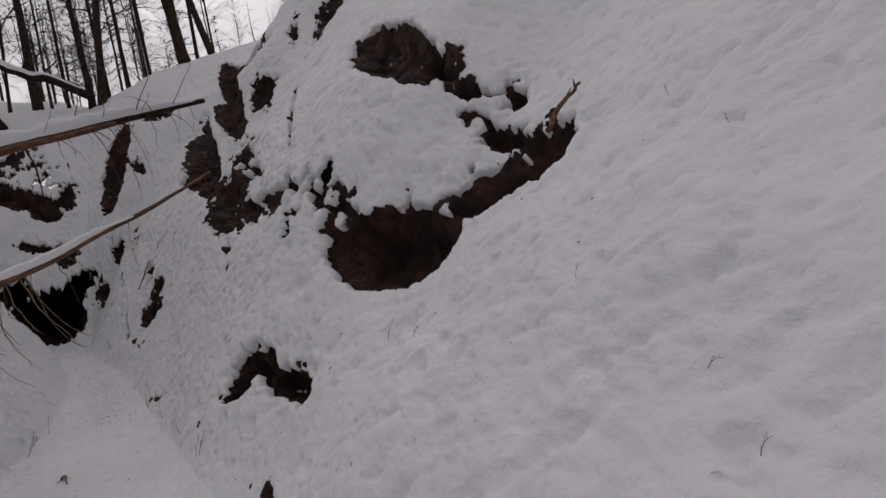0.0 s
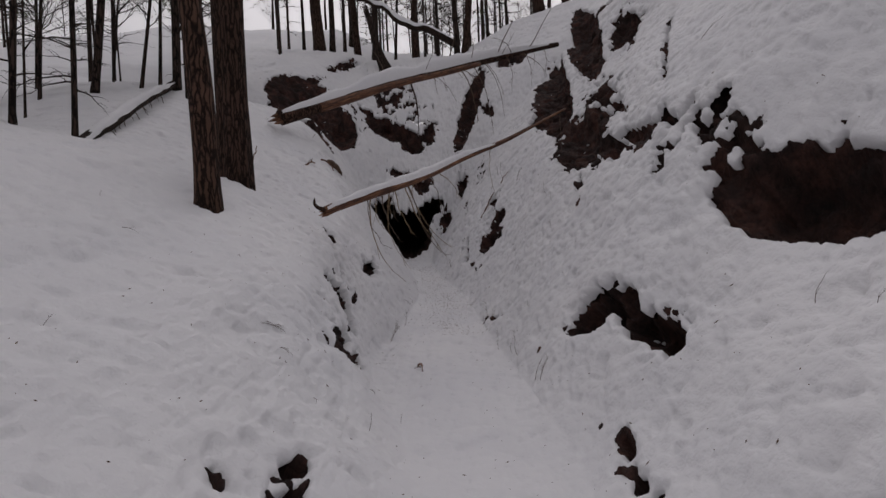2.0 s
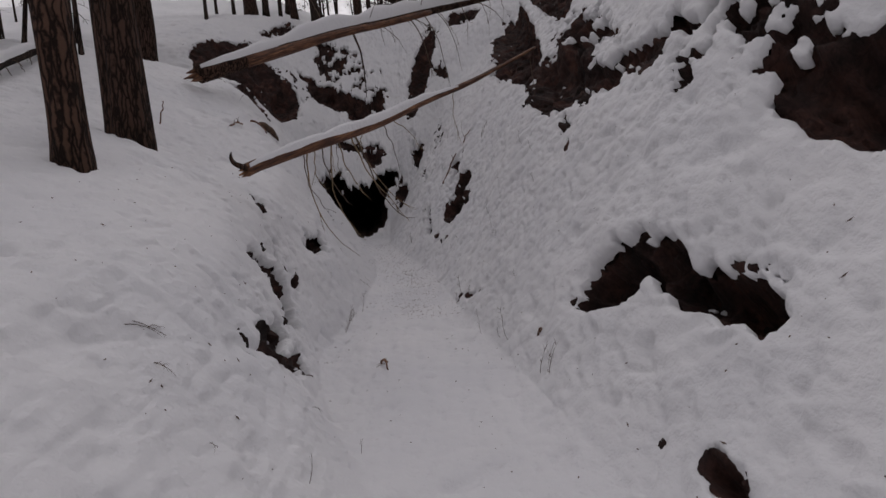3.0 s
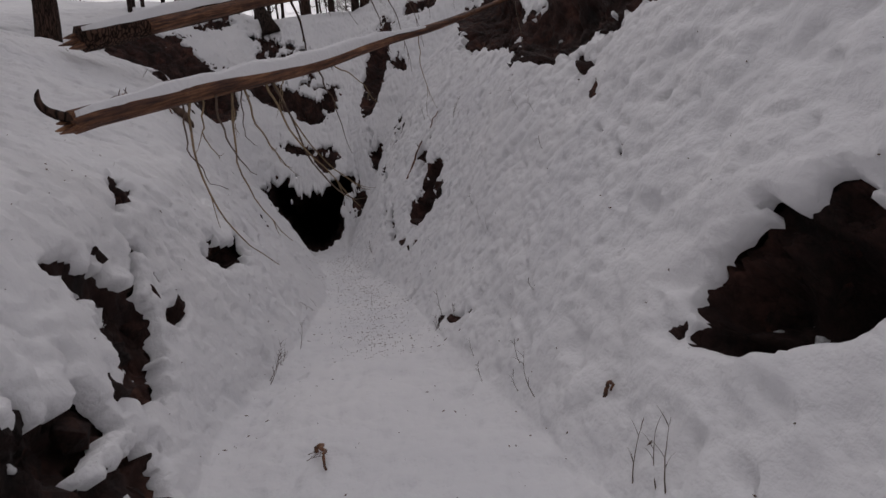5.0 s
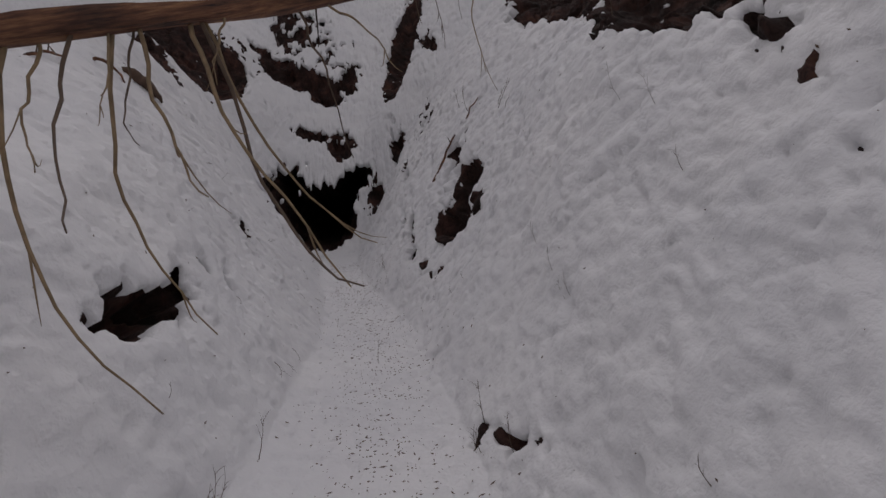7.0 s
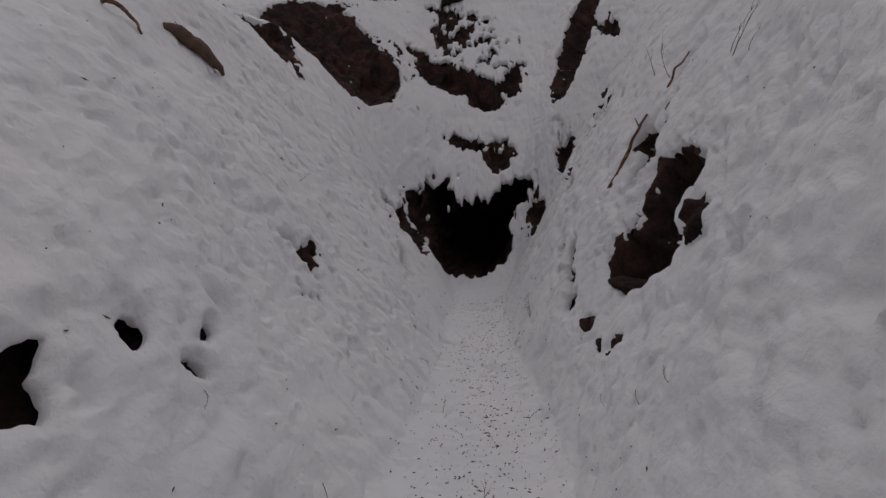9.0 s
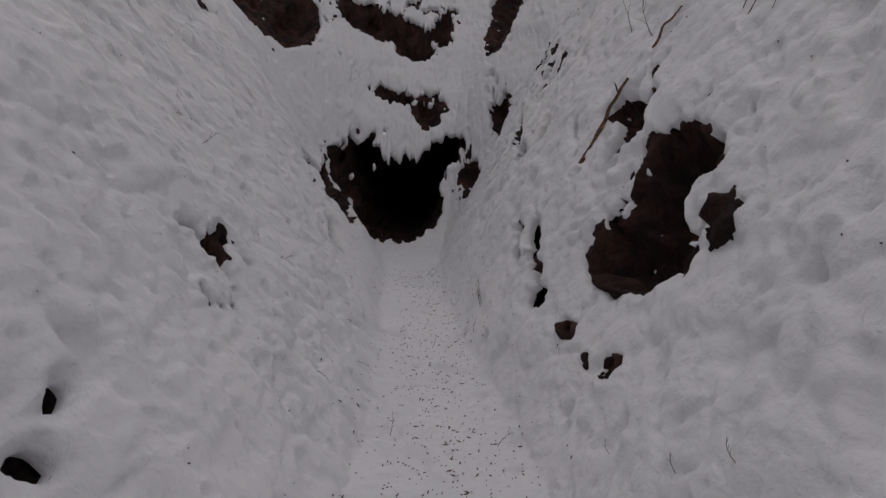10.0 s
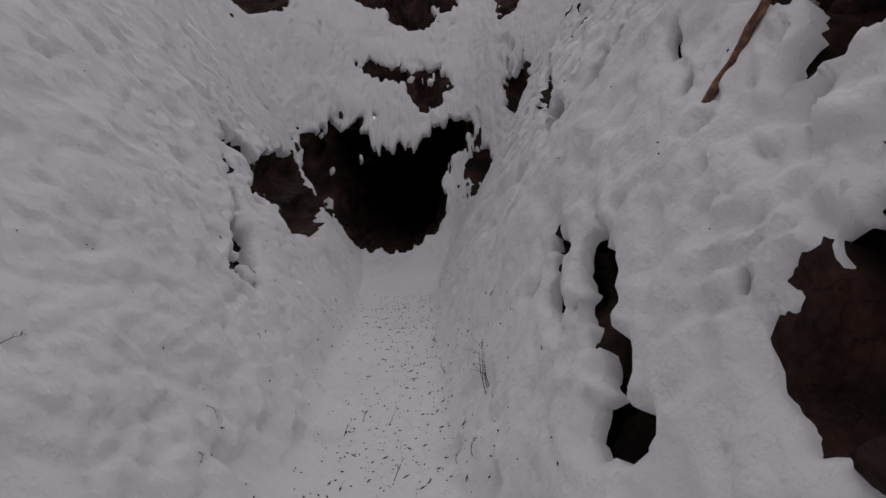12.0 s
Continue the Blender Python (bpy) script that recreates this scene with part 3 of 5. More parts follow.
# The hollows are rounded off, all but the cave's.
shallow = np.linalg.norm(HOLLOW, axis=1) < 2
grid = HOLLOW.reshape(*SHAPE, 3).copy()
for _ in range(6):
    grid[1:-1, 1:-1] = 0.4 * grid[1:-1, 1:-1] + 0.15 * (grid[:-2, 1:-1] + grid[2:, 1:-1] + grid[1:-1, :-2] + grid[1:-1, 2:])
HOLLOW[shallow] = grid.reshape(-1, 3)[shallow]
CRAG = BASE + HOLLOW
ROUGH = 0.09 * lattice(CRAG * (1.2, 1.2, 0.6), 0.5, 6) + 0.05 * lattice(CRAG * (1.3, 1.3, 0.6), 0.17, 7) + 0.02 * lattice(CRAG, 0.07, 8)
FACET = 0.10 * blocks(CRAG * (1, 1, 0.8), 0.42, 9) + 0.05 * blocks(CRAG, 0.18, 10) + 0.02 * blocks(CRAG, 0.08, 23)


def mesh_object(name, points, quads, tris, mat):
    me = bpy.data.meshes.new(name)
    used = np.unique(np.concatenate([quads.ravel(), tris.ravel()]))
    remap = np.zeros(len(points), np.int64)
    remap[used] = np.arange(len(used))
    loops = np.concatenate([remap[quads].ravel(), remap[tris].ravel()]).astype(np.int32)
    starts = np.concatenate([np.arange(len(quads)) * 4, len(quads) * 4 + np.arange(len(tris)) * 3]).astype(np.int32)
    me.vertices.add(len(used))
    me.vertices.foreach_set("co", points[used].astype(np.float32).ravel())
    me.loops.add(len(loops))
    me.loops.foreach_set("vertex_index", loops)
    me.polygons.add(len(starts))
    me.polygons.foreach_set("loop_start", starts)
    me.polygons.foreach_set("use_smooth", np.ones(len(starts), bool))
    me.update(calc_edges=True)
    me.validate()
    me.materials.append(mat)
    return new(name, me)


INDEX = np.arange(SHAPE[0] * SHAPE[1]).reshape(SHAPE)
QUADS = np.stack([INDEX[:-1, :-1], INDEX[:-1, 1:], INDEX[1:, 1:], INDEX[1:, :-1]], -1).reshape(-1, 4)
NO_TRIS = np.zeros((0, 3), np.int64)


def snow_sheet(points):
    """The snow, cut along the edge of the bare patches, with a rounded rim that turns in under the edge."""
    pts, field, inward = points.copy(), INSIDE.copy(), NORMAL.copy()
    edges = np.concatenate([np.stack([INDEX[:, :-1].ravel(), INDEX[:, 1:].ravel()], 1), np.stack([INDEX[:-1].ravel(), INDEX[1:].ravel()], 1)])
    crossing = edges[(INSIDE[edges[:, 0]] > 0) != (INSIDE[edges[:, 1]] > 0)]
    share = INSIDE[crossing[:, 0]] / (INSIDE[crossing[:, 0]] - INSIDE[crossing[:, 1]])
    best = np.full(len(pts), 9.0)
    for first, other, f in ((crossing[:, 0], crossing[:, 1], share), (crossing[:, 1], crossing[:, 0], 1 - share)):
        order = np.argsort(-f)
        v, o, f = first[order], other[order], f[order]
        ok = (f <= 0.5) & (f < best[v])
        v, o, f = v[ok], o[ok], f[ok]
        best[v] = f
        pts[v] = points[v] + f[:, None] * (points[o] - points[v])
        field[v] = 0.0
    keep = field <= 0
    count = keep[QUADS].sum(1)
    quads = QUADS[count == 4]
    three = QUADS[count == 3]
    gone = np.argmin(keep[three], 1)
    tris = np.stack([three[np.arange(len(three)), (gone + k) % 4] for k in (1, 2, 3)], 1)
    # rim
    sides = np.concatenate([quads[:, [k, (k + 1) % 4]] for k in range(4)] + [tris[:, [k, (k + 1) % 3]] for k in range(3)])
    key = np.sort(sides, 1) @ np.array([len(pts), 1])
    _, first, times = np.unique(key, return_index=True, return_counts=True)
    rim = sides[first[times == 1]]
    rim = rim[(INSIDE[rim] > -0.3).all(1)]
    rim_verts = np.unique(rim)
    under = np.full(len(pts), -1)
    under[rim_verts] = len(pts) + np.arange(len(rim_verts))
    low = pts[rim_verts] - THICK[rim_verts, None] * NORMAL[rim_verts]
    allpts = np.concatenate([pts, low])
    skirt = np.stack([rim[:, 1], rim[:, 0], under[rim[:, 0]], under[rim[:, 1]]], 1)
    return mesh_object("ground", allpts, np.concatenate([quads, skirt]), tris, SNOW)


EDGE = smooth(1 + INSIDE / 0.05)
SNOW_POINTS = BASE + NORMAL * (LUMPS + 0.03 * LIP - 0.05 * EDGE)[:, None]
rock_points = BASE + NORMAL * (-0.09 + 0.9 * ROUGH + 0.75 * FACET - 0.26 * smooth(-INSIDE / 0.12))[:, None] + HOLLOW
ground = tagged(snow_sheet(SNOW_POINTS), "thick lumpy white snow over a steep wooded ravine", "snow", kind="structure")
# Each outcrop is a piece of rock of its own, with stones that stand out of it and clumps of snow caught on its ledges.
ROCK_GRID = rock_points.reshape(*SHAPE, 3)
ROCK_NORMAL = np.cross(np.gradient(ROCK_GRID, axis=1), np.gradient(ROCK_GRID, axis=0)).reshape(-1, 3)
ROCK_NORMAL /= np.maximum(1e-9, np.linalg.norm(ROCK_NORMAL, axis=1, keepdims=True))


def lump_mesh(name, squash, rough, angular, seed, mat):
    """A rounded clump or, if angular, a block with flat broken faces, about a metre across."""
    bm = bmesh.new()
    bmesh.ops.create_icosphere(bm, subdivisions=2 if not angular else 1, radius=0.5)
    for v in bm.verts:
        v.co *= 1 + rough * noise.noise(v.co * 3.1 + Vector((seed * 7.7, seed, 0)))
        v.co.z *= squash
    me = bpy.data.meshes.new(name)
    bm.to_mesh(me)
    bm.free()
    me.polygons.foreach_set("use_smooth", np.full(len(me.polygons), not angular))
    me.materials.append(mat)
    return me


STONES = [lump_mesh("stone", 0.6, 0.55, True, k, ROCK) for k in range(4)]
CLUMPS = [lump_mesh("snow_clump", 0.5, 0.7, False, 10 + k, SNOW) for k in range(4)]
families = np.array([root(n) for n in range(len(ROOT))])
owned = np.where(OWNER >= 0, families[OWNER], -1)
rock_quads = QUADS[NEAR_ROCK[QUADS].all(1)]
pick = random.Random(404)
for family in np.unique(families):
    mine = rock_quads[owned[rock_quads[:, 0]] == family]
    if len(mine) < 4:
        continue
    look_of = LOOK[max((n for n in range(len(ROOT)) if families[n] == family), key=lambda n: BULK[n])]
    cave = "cave" in look_of
    outcrop = tagged(mesh_object("cave_mouth" if cave else "rock_outcrop", rock_points, mine, NO_TRIS, ROCK), look_of, "cave" if cave else "rock", "" if cave else "rocks in the banks")
    seen = np.unique(mine)
    seen = seen[(INSIDE[seen] > 0.05) & (np.linalg.norm(HOLLOW[seen], axis=1) < 1.2)]
    if len(seen) < 60:
        continue
    size = float(np.ptp(rock_points[seen], axis=0).max())
    for name, shapes, count, spots in (("stone", STONES, min(16, len(seen) // 60), seen), ("snow_clump", CLUMPS, min(14, len(seen) // 50), seen[ROCK_NORMAL[seen, 2] > 0.45])):
        if len(spots) < 5:
            continue
        for k in range(count):
            n = spots[pick.randrange(len(spots))]
            wide = min(0.30, 0.10 * size + 0.05) * pick.uniform(0.5, 1.2) if name == "stone" else pick.uniform(0.025, 0.085)
            out = Vector(ROCK_NORMAL[n])
            turn = out.to_track_quat("Z", "Y").to_matrix().to_4x4() @ Matrix.Rotation(pick.uniform(0, 6.28), 4, "Z")
            ob = new(name, shapes[pick.randrange(4)])
            ob.matrix_basis = Matrix.Translation(Vector(rock_points[n]) - out * wide * (0.16 if name == "stone" else 0.05)) @ turn @ Matrix.Diagonal((wide, wide * pick.uniform(0.55, 1.0), wide, 1))
            ob.parent = outcrop
# Earth below all, to close the hollows from behind.
COARSE = INDEX[::8, ::8]
coarse_quads = np.stack([COARSE[:-1, :-1], COARSE[:-1, 1:], COARSE[1:, 1:], COARSE[1:, :-1]], -1).reshape(-1, 4)
tagged(mesh_object("subsoil", BASE - (0, -0.5, 1.4), coarse_quads[~((np.abs(BASE[coarse_quads[:, 0], 0] + 1.2) < 2.6) & (np.abs(BASE[coarse_quads[:, 0], 1] - 28) < 5))], NO_TRIS, ROCK), "dark earth under the snow", "earth", kind="structure")


def resting(x, y):
    return float(ground_height(x, y))


# ---- helpers for things ----


def part(name, bm, mat, parent=None, label="", flat=False):
    """Links a bmesh as one mesh object, under a thing or a part if one is given."""
    me = bpy.data.meshes.new(name)
    bm.to_mesh(me)
    bm.free()
    if not flat:
        me.polygons.foreach_set("use_smooth", np.ones(len(me.polygons), bool))
    me.materials.append(mat)
    ob = new(name, me)
    if parent:
        ob.parent = parent
    if label:
        tagged(ob, label)
    return ob


def empty(name, at, label, category, group=""):
    ob = new(name)
    ob.location = at
    ob.empty_display_size = 0.2
    return tagged(ob, label, category, group)


def tube(bm, spine, radii, sides=8, ridges=0.0, ends=True, seed=0):
    """A tube along spine (points) with a radius at each; ridges: how far its bark stands out, as a share of the radius."""
    spine = [Vector(p) for p in spine]
    rings = []
    up = Vector((0.31, 0.82, 0.48))
    for n, p in enumerate(spine):
        way = (spine[min(n + 1, len(spine) - 1)] - spine[max(n - 1, 0)]).normalized()
        a = way.cross(up).normalized()
        b = way.cross(a)
        ring = []
        for k in range(sides):
            t = 2 * math.pi * k / sides
            r = radii[n]
            if ridges:
                r *= 1 + ridges * (noise.noise((2.2 * math.cos(t) + seed, 2.2 * math.sin(t), 0.25 * n + seed)) + 0.6 * noise.noise((6 * math.cos(t), 6 * math.sin(t) + seed, 0.2 * n)))
            ring.append(bm.verts.new(p + r * (math.cos(t) * a + math.sin(t) * b)))
        rings.append(ring)
    for r0, r1 in zip(rings, rings[1:]):
        for k in range(sides):
            bm.faces.new((r0[k], r0[(k + 1) % sides], r1[(k + 1) % sides], r1[k]))
    if ends:
        bm.faces.new(rings[0][::-1])
        bm.faces.new(rings[-1])
    return bm


def bent(start, end, sag, steps=8, wobble=0.0, seed=0):
    """Points from start to end, bowed by the vector sag in the middle."""
    s, e, g = Vector(start), Vector(end), Vector(sag)
    out = []
    for n in range(steps + 1):
        f = n / steps
        p = s.lerp(e, f) + g * (4 * f * (1 - f))
        if wobble and 0 < n < steps:
            p += wobble * noise.noise_vector((f * 5 + seed, seed * 1.7, 0.3))
        out.append(p)
    return out


def snow_strip(bm, spine, widths, thick, seed=0):
    """A lumpy rounded ridge of snow that lies along the upper side of spine."""
    rows = []
    for n, p in enumerate(spine):
        p = Vector(p)
        way = (Vector(spine[min(n + 1, len(spine) - 1)]) - Vector(spine[max(n - 1, 0)])).normalized()
        side = way.cross(Vector((0, 0, 1))).normalized()
        lump = 1 + 0.55 * noise.noise((n * 0.35 + seed, seed, 0)) + 0.25 * noise.noise((n * 1.3, seed, 4))
        fade = min(1, 3.0 * min(n, len(spine) - 1 - n) / len(spine) + 0.15)
        row = []
        for k in range(9):
            t = math.pi * (k / 8)
            h = thick * lump * fade * math.sin(t) ** 0.7
            drop = 0.45 * widths[n] if k in (0, 8) else 0.0
            row.append(bm.verts.new(p + side * (math.cos(t) * widths[n] * (1.0 + 0.12 * lump)) + Vector((0, 0, widths[n] * 0.75 + h - drop))))
        rows.append(row)
    for r0, r1 in zip(rows, rows[1:]):
        for k in range(8):
            bm.faces.new((r0[k], r0[k + 1], r1[k + 1], r1[k]))
    for row in (rows[0], rows[-1]):
        bm.faces.new(row)
    bmesh.ops.recalc_face_normals(bm, faces=bm.faces)
    return bm


def fallen_log(name, start, end, r0, r1, sag, label, wood, snow_from=0.0, snow_to=1.0, snow_thick=0.1, seed=0):
    """A fallen trunk with ragged ends and snow along its top. Its parts keep world places under an Empty at its butt."""
    thing = empty(name, start, label, "log")
    spine = bent((0, 0, 0), Vector(end) - Vector(start), sag, 40, 0.05, seed)
    radii = [r0 + (r1 - r0) * n / 40 for n in range(41)]
    part("trunk", tube(bmesh.new(), spine, radii, 20, 0.13, True, seed), wood, thing)
    way = (spine[0] - spine[2]).normalized()
    for k in range(7):
        t = k * 0.9 + seed
        off = Vector((0.6 * math.cos(t), 0.6 * math.sin(t) * 0.4, 0.6 * math.sin(t))) * r0
        tips = [spine[1] + off, spine[0] + off * 1.15, spine[0] + off * 1.2 + way * r0 * (0.5 + 0.6 * ((k * 37) % 5) / 5)]
        part("splinter", tube(bmesh.new(), tips, [r0 * 0.4, r0 * 0.25, 0.004], 5), WOOD, thing, "pale splintered broken end")
    a, b = int(40 * snow_from), int(40 * snow_to)
    part("snow_cap", snow_strip(bmesh.new(), spine[a:b + 1], [w * 0.85 for w in radii[a:b + 1]], snow_thick, seed), SNOW, thing, "white snow lying along the log")
    return thing, spine


def stem(thing, base, tip, sag, r, mat, seed, forks=0):
    bm = bmesh.new()
    pts = bent(base, tip, sag, 12, 0.035, seed)
    tube(bm, pts, [r * (1 - 0.75 * n / 12) for n in range(13)], 6)
    rnd = random.Random(seed)
    for k in range(forks):
        n = rnd.randint(5, 11)
        way = (pts[min(12, n + 1)] - pts[n - 1]).normalized()
        out = (way + 0.7 * Vector((rnd.uniform(-1, 1), rnd.uniform(-1, 1), rnd.uniform(-0.6, 0.5)))).normalized()
        long = rnd.uniform(0.1, 0.3)
        tube(bm, bent(pts[n], pts[n] + out * long, (0, 0, -0.03), 4), [r * 0.5, r * 0.4, r * 0.3, r * 0.2, r * 0.1], 4)
    return part("branch", bm, mat, thing)


# ---- the two fallen logs across the ravine ----
low_log, low_spine = fallen_log("fallen_log", (-2.05, 9.14, 1.86), (2.5, 13.07, 4.15), 0.078, 0.022, (0.05, 0.0, -0.10),
                                "small snow-topped fallen trunk with peeling bark and hanging dead branches", WOOD, 0.02, 0.62, 0.10, 3)
LOW = Vector((-2.05, 9.14, 1.86))
curl = bmesh.new()
tube(curl, bent((0.02, 0.0, 0.02), (-0.12, -0.1, 0.2), (-0.06, -0.04, -0.03), 8, 0.0, 1), [0.03, 0.035, 0.035, 0.03, 0.028, 0.024, 0.02, 0.014, 0.004], 7, 0.3, True, 2)
part("bark_curl", curl, BARK, low_log, "dark curl of loose bark at the broken end")
HANGING = [  # place along the log (0 to 40), tip in the world, bow, thickness
    (4.9, (-1.09, 8.80, 1.28), (-0.09, 0.04, -0.10), 0.0075),
    (5.3, (-0.92, 9.36, 0.77), (-0.18, 0.01, -0.09), 0.0110),
    (5.9, (-1.22, 9.35, 1.57), (-0.05, 0.02, -0.05), 0.0080),
    (6.6, (-0.92, 8.88, 1.36), (-0.06, 0.05, -0.05), 0.0095),
    (7.5, (-0.85, 9.82, 0.94), (-0.16, 0.00, -0.05), 0.0110),
    (8.1, (-0.75, 9.49, 1.47), (-0.02, 0.02, -0.11), 0.0100),
    (8.0, (-0.98, 9.55, 1.67), (-0.05, 0.02, -0.07), 0.0060),
    (7.5, (-1.10, 9.58, 1.78), (-0.02, 0.02, -0.04), 0.0060),
    (9.5, (-0.29, 9.45, 1.12), (-0.09, 0.03, 0.04), 0.0120),
    (9.8, (-0.24, 9.10, 1.15), (0.03, 0.05, -0.31), 0.0100),
    (9.9, (-0.18, 9.73, 1.26), (-0.03, 0.02, -0.16), 0.0090),
    (10.8, (-0.78, 9.90, 1.96), (-0.02, 0.02, 0.06), 0.0080),
    (13.4, (-0.26, 10.85, 1.75), (-0.01, -0.02, 0.09), 0.0090),
    (14.7, (0.01, 10.18, 2.06), (0.02, 0.02, 0.04), 0.0080),
    (23.4, (0.69, 11.04, 2.15), (-0.06, 0.02, -0.01), 0.0060),
    (38.5, (2.28, 12.62, 2.38), (-0.01, 0.00, -0.10), 0.0050),
]
for k, (at, tip, bow, r) in enumerate(HANGING):
    n = min(39, int(at))
    base = low_spine[n].lerp(low_spine[n + 1], at - n) - Vector((0, 0, 0.035))
    stem(low_log, base, Vector(tip) - LOW, bow, r, PALE_TWIG if k % 3 else TWIG, 20 + k, k % 3)
high_log, high_spine = fallen_log("fallen_log", (-4.09, 14.8, 4.60), (4.3, 21.1, 8.35), 0.19, 0.08, (0.0, 0.0, 0.12),
                                  "large fallen trunk with weathered split side, thick snow on its top", BARK_GREY, 0.0, 0.97, 0.30, 8)
HIGH = Vector((-4.09, 14.8, 4.60))
face = bmesh.new()
face_spine = [p + Vector((0.07, -0.11, -0.09)) for p in high_spine[4:26]]
tube(face, face_spine, [0.115 - 0.002 * n for n in range(len(face_spine))], 12, 0.18, True, 4)
part("split_side", face, WOOD, high_log, "bare yellow-brown wood where the bark has come off")
for k, (at, tip, r) in enumerate([(15, (-0.75, 16.9, 4.35), 0.035), (22, (1.0, 17.6, 4.9), 0.02), (24, (1.5, 18.0, 4.6), 0.016), (26, (1.9, 18.2, 5.2), 0.014), (30, (2.2, 18.6, 6.0), 0.013),
                                  (33, (2.9, 18.9, 6.3), 0.012), (12, (-2.0, 17.2, 7.0), 0.018), (20, (0.5, 18.6, 8.1), 0.02), (28, (2.6, 19.3, 9.0), 0.018), (34, (3.9, 19.6, 9.3), 0.016),
                                  (18, (0.4, 17.4, 5.5), 0.012), (31, (1.6, 18.2, 7.6), 0.016)]):
    base = high_spine[at]
    end = Vector(tip) - HIGH
    stem(high_log, base, end, Vector((0.05, -0.05, 0.06)) * (end - base).length, r, BARK_GREY if k == 0 else TWIG, 60 + k, 1 + k % 3)

rnd = random.Random(31)
for k in range(12):
    at = rnd.randint(17, 37)
    base = high_spine[at]
    long = rnd.uniform(0.5, 1.5)
    end = base + Vector((rnd.uniform(-0.2, 0.5), rnd.uniform(-0.6, -0.1), rnd.uniform(-1.0, -0.3) if k % 4 else 0.7)).normalized() * long
    stem(high_log, base, end, Vector((0.06, -0.05, 0.06)) * long, rnd.uniform(0.008, 0.016), TWIG, 160 + k, 2)

# ---- trees ----


def spray(bm, at, way, long, rnd, side_only=False):
    """A flat spray of needles: a few thin leaves along a twig."""
    way = Vector(way).normalized()
    flat = way.cross(Vector((0, 0, 1)))
    flat = flat.normalized() if flat.length > 0.01 else Vector((1, 0, 0))
    n = 6
    for k in range(n):
        p = Vector(at) + way * (long * k / n)
        for s in (-1, 1):
            out = (way * rnd.uniform(0.5, 1.0) + flat * s * rnd.uniform(0.5, 1.0) + Vector((0, 0, rnd.uniform(-0.7, 0.25)))).normalized()
            l = long * rnd.uniform(0.22, 0.42)
            w = out.cross(Vector((rnd.uniform(-0.3, 0.3), rnd.uniform(-0.3, 0.3), 1))).normalized() * l * 0.09
            a, b, c, d = p, p + out * l * 0.5 + w, p + out * l, p + out * l * 0.5 - w
            bm.faces.new([bm.verts.new(q) for q in (a, b, c, d)])


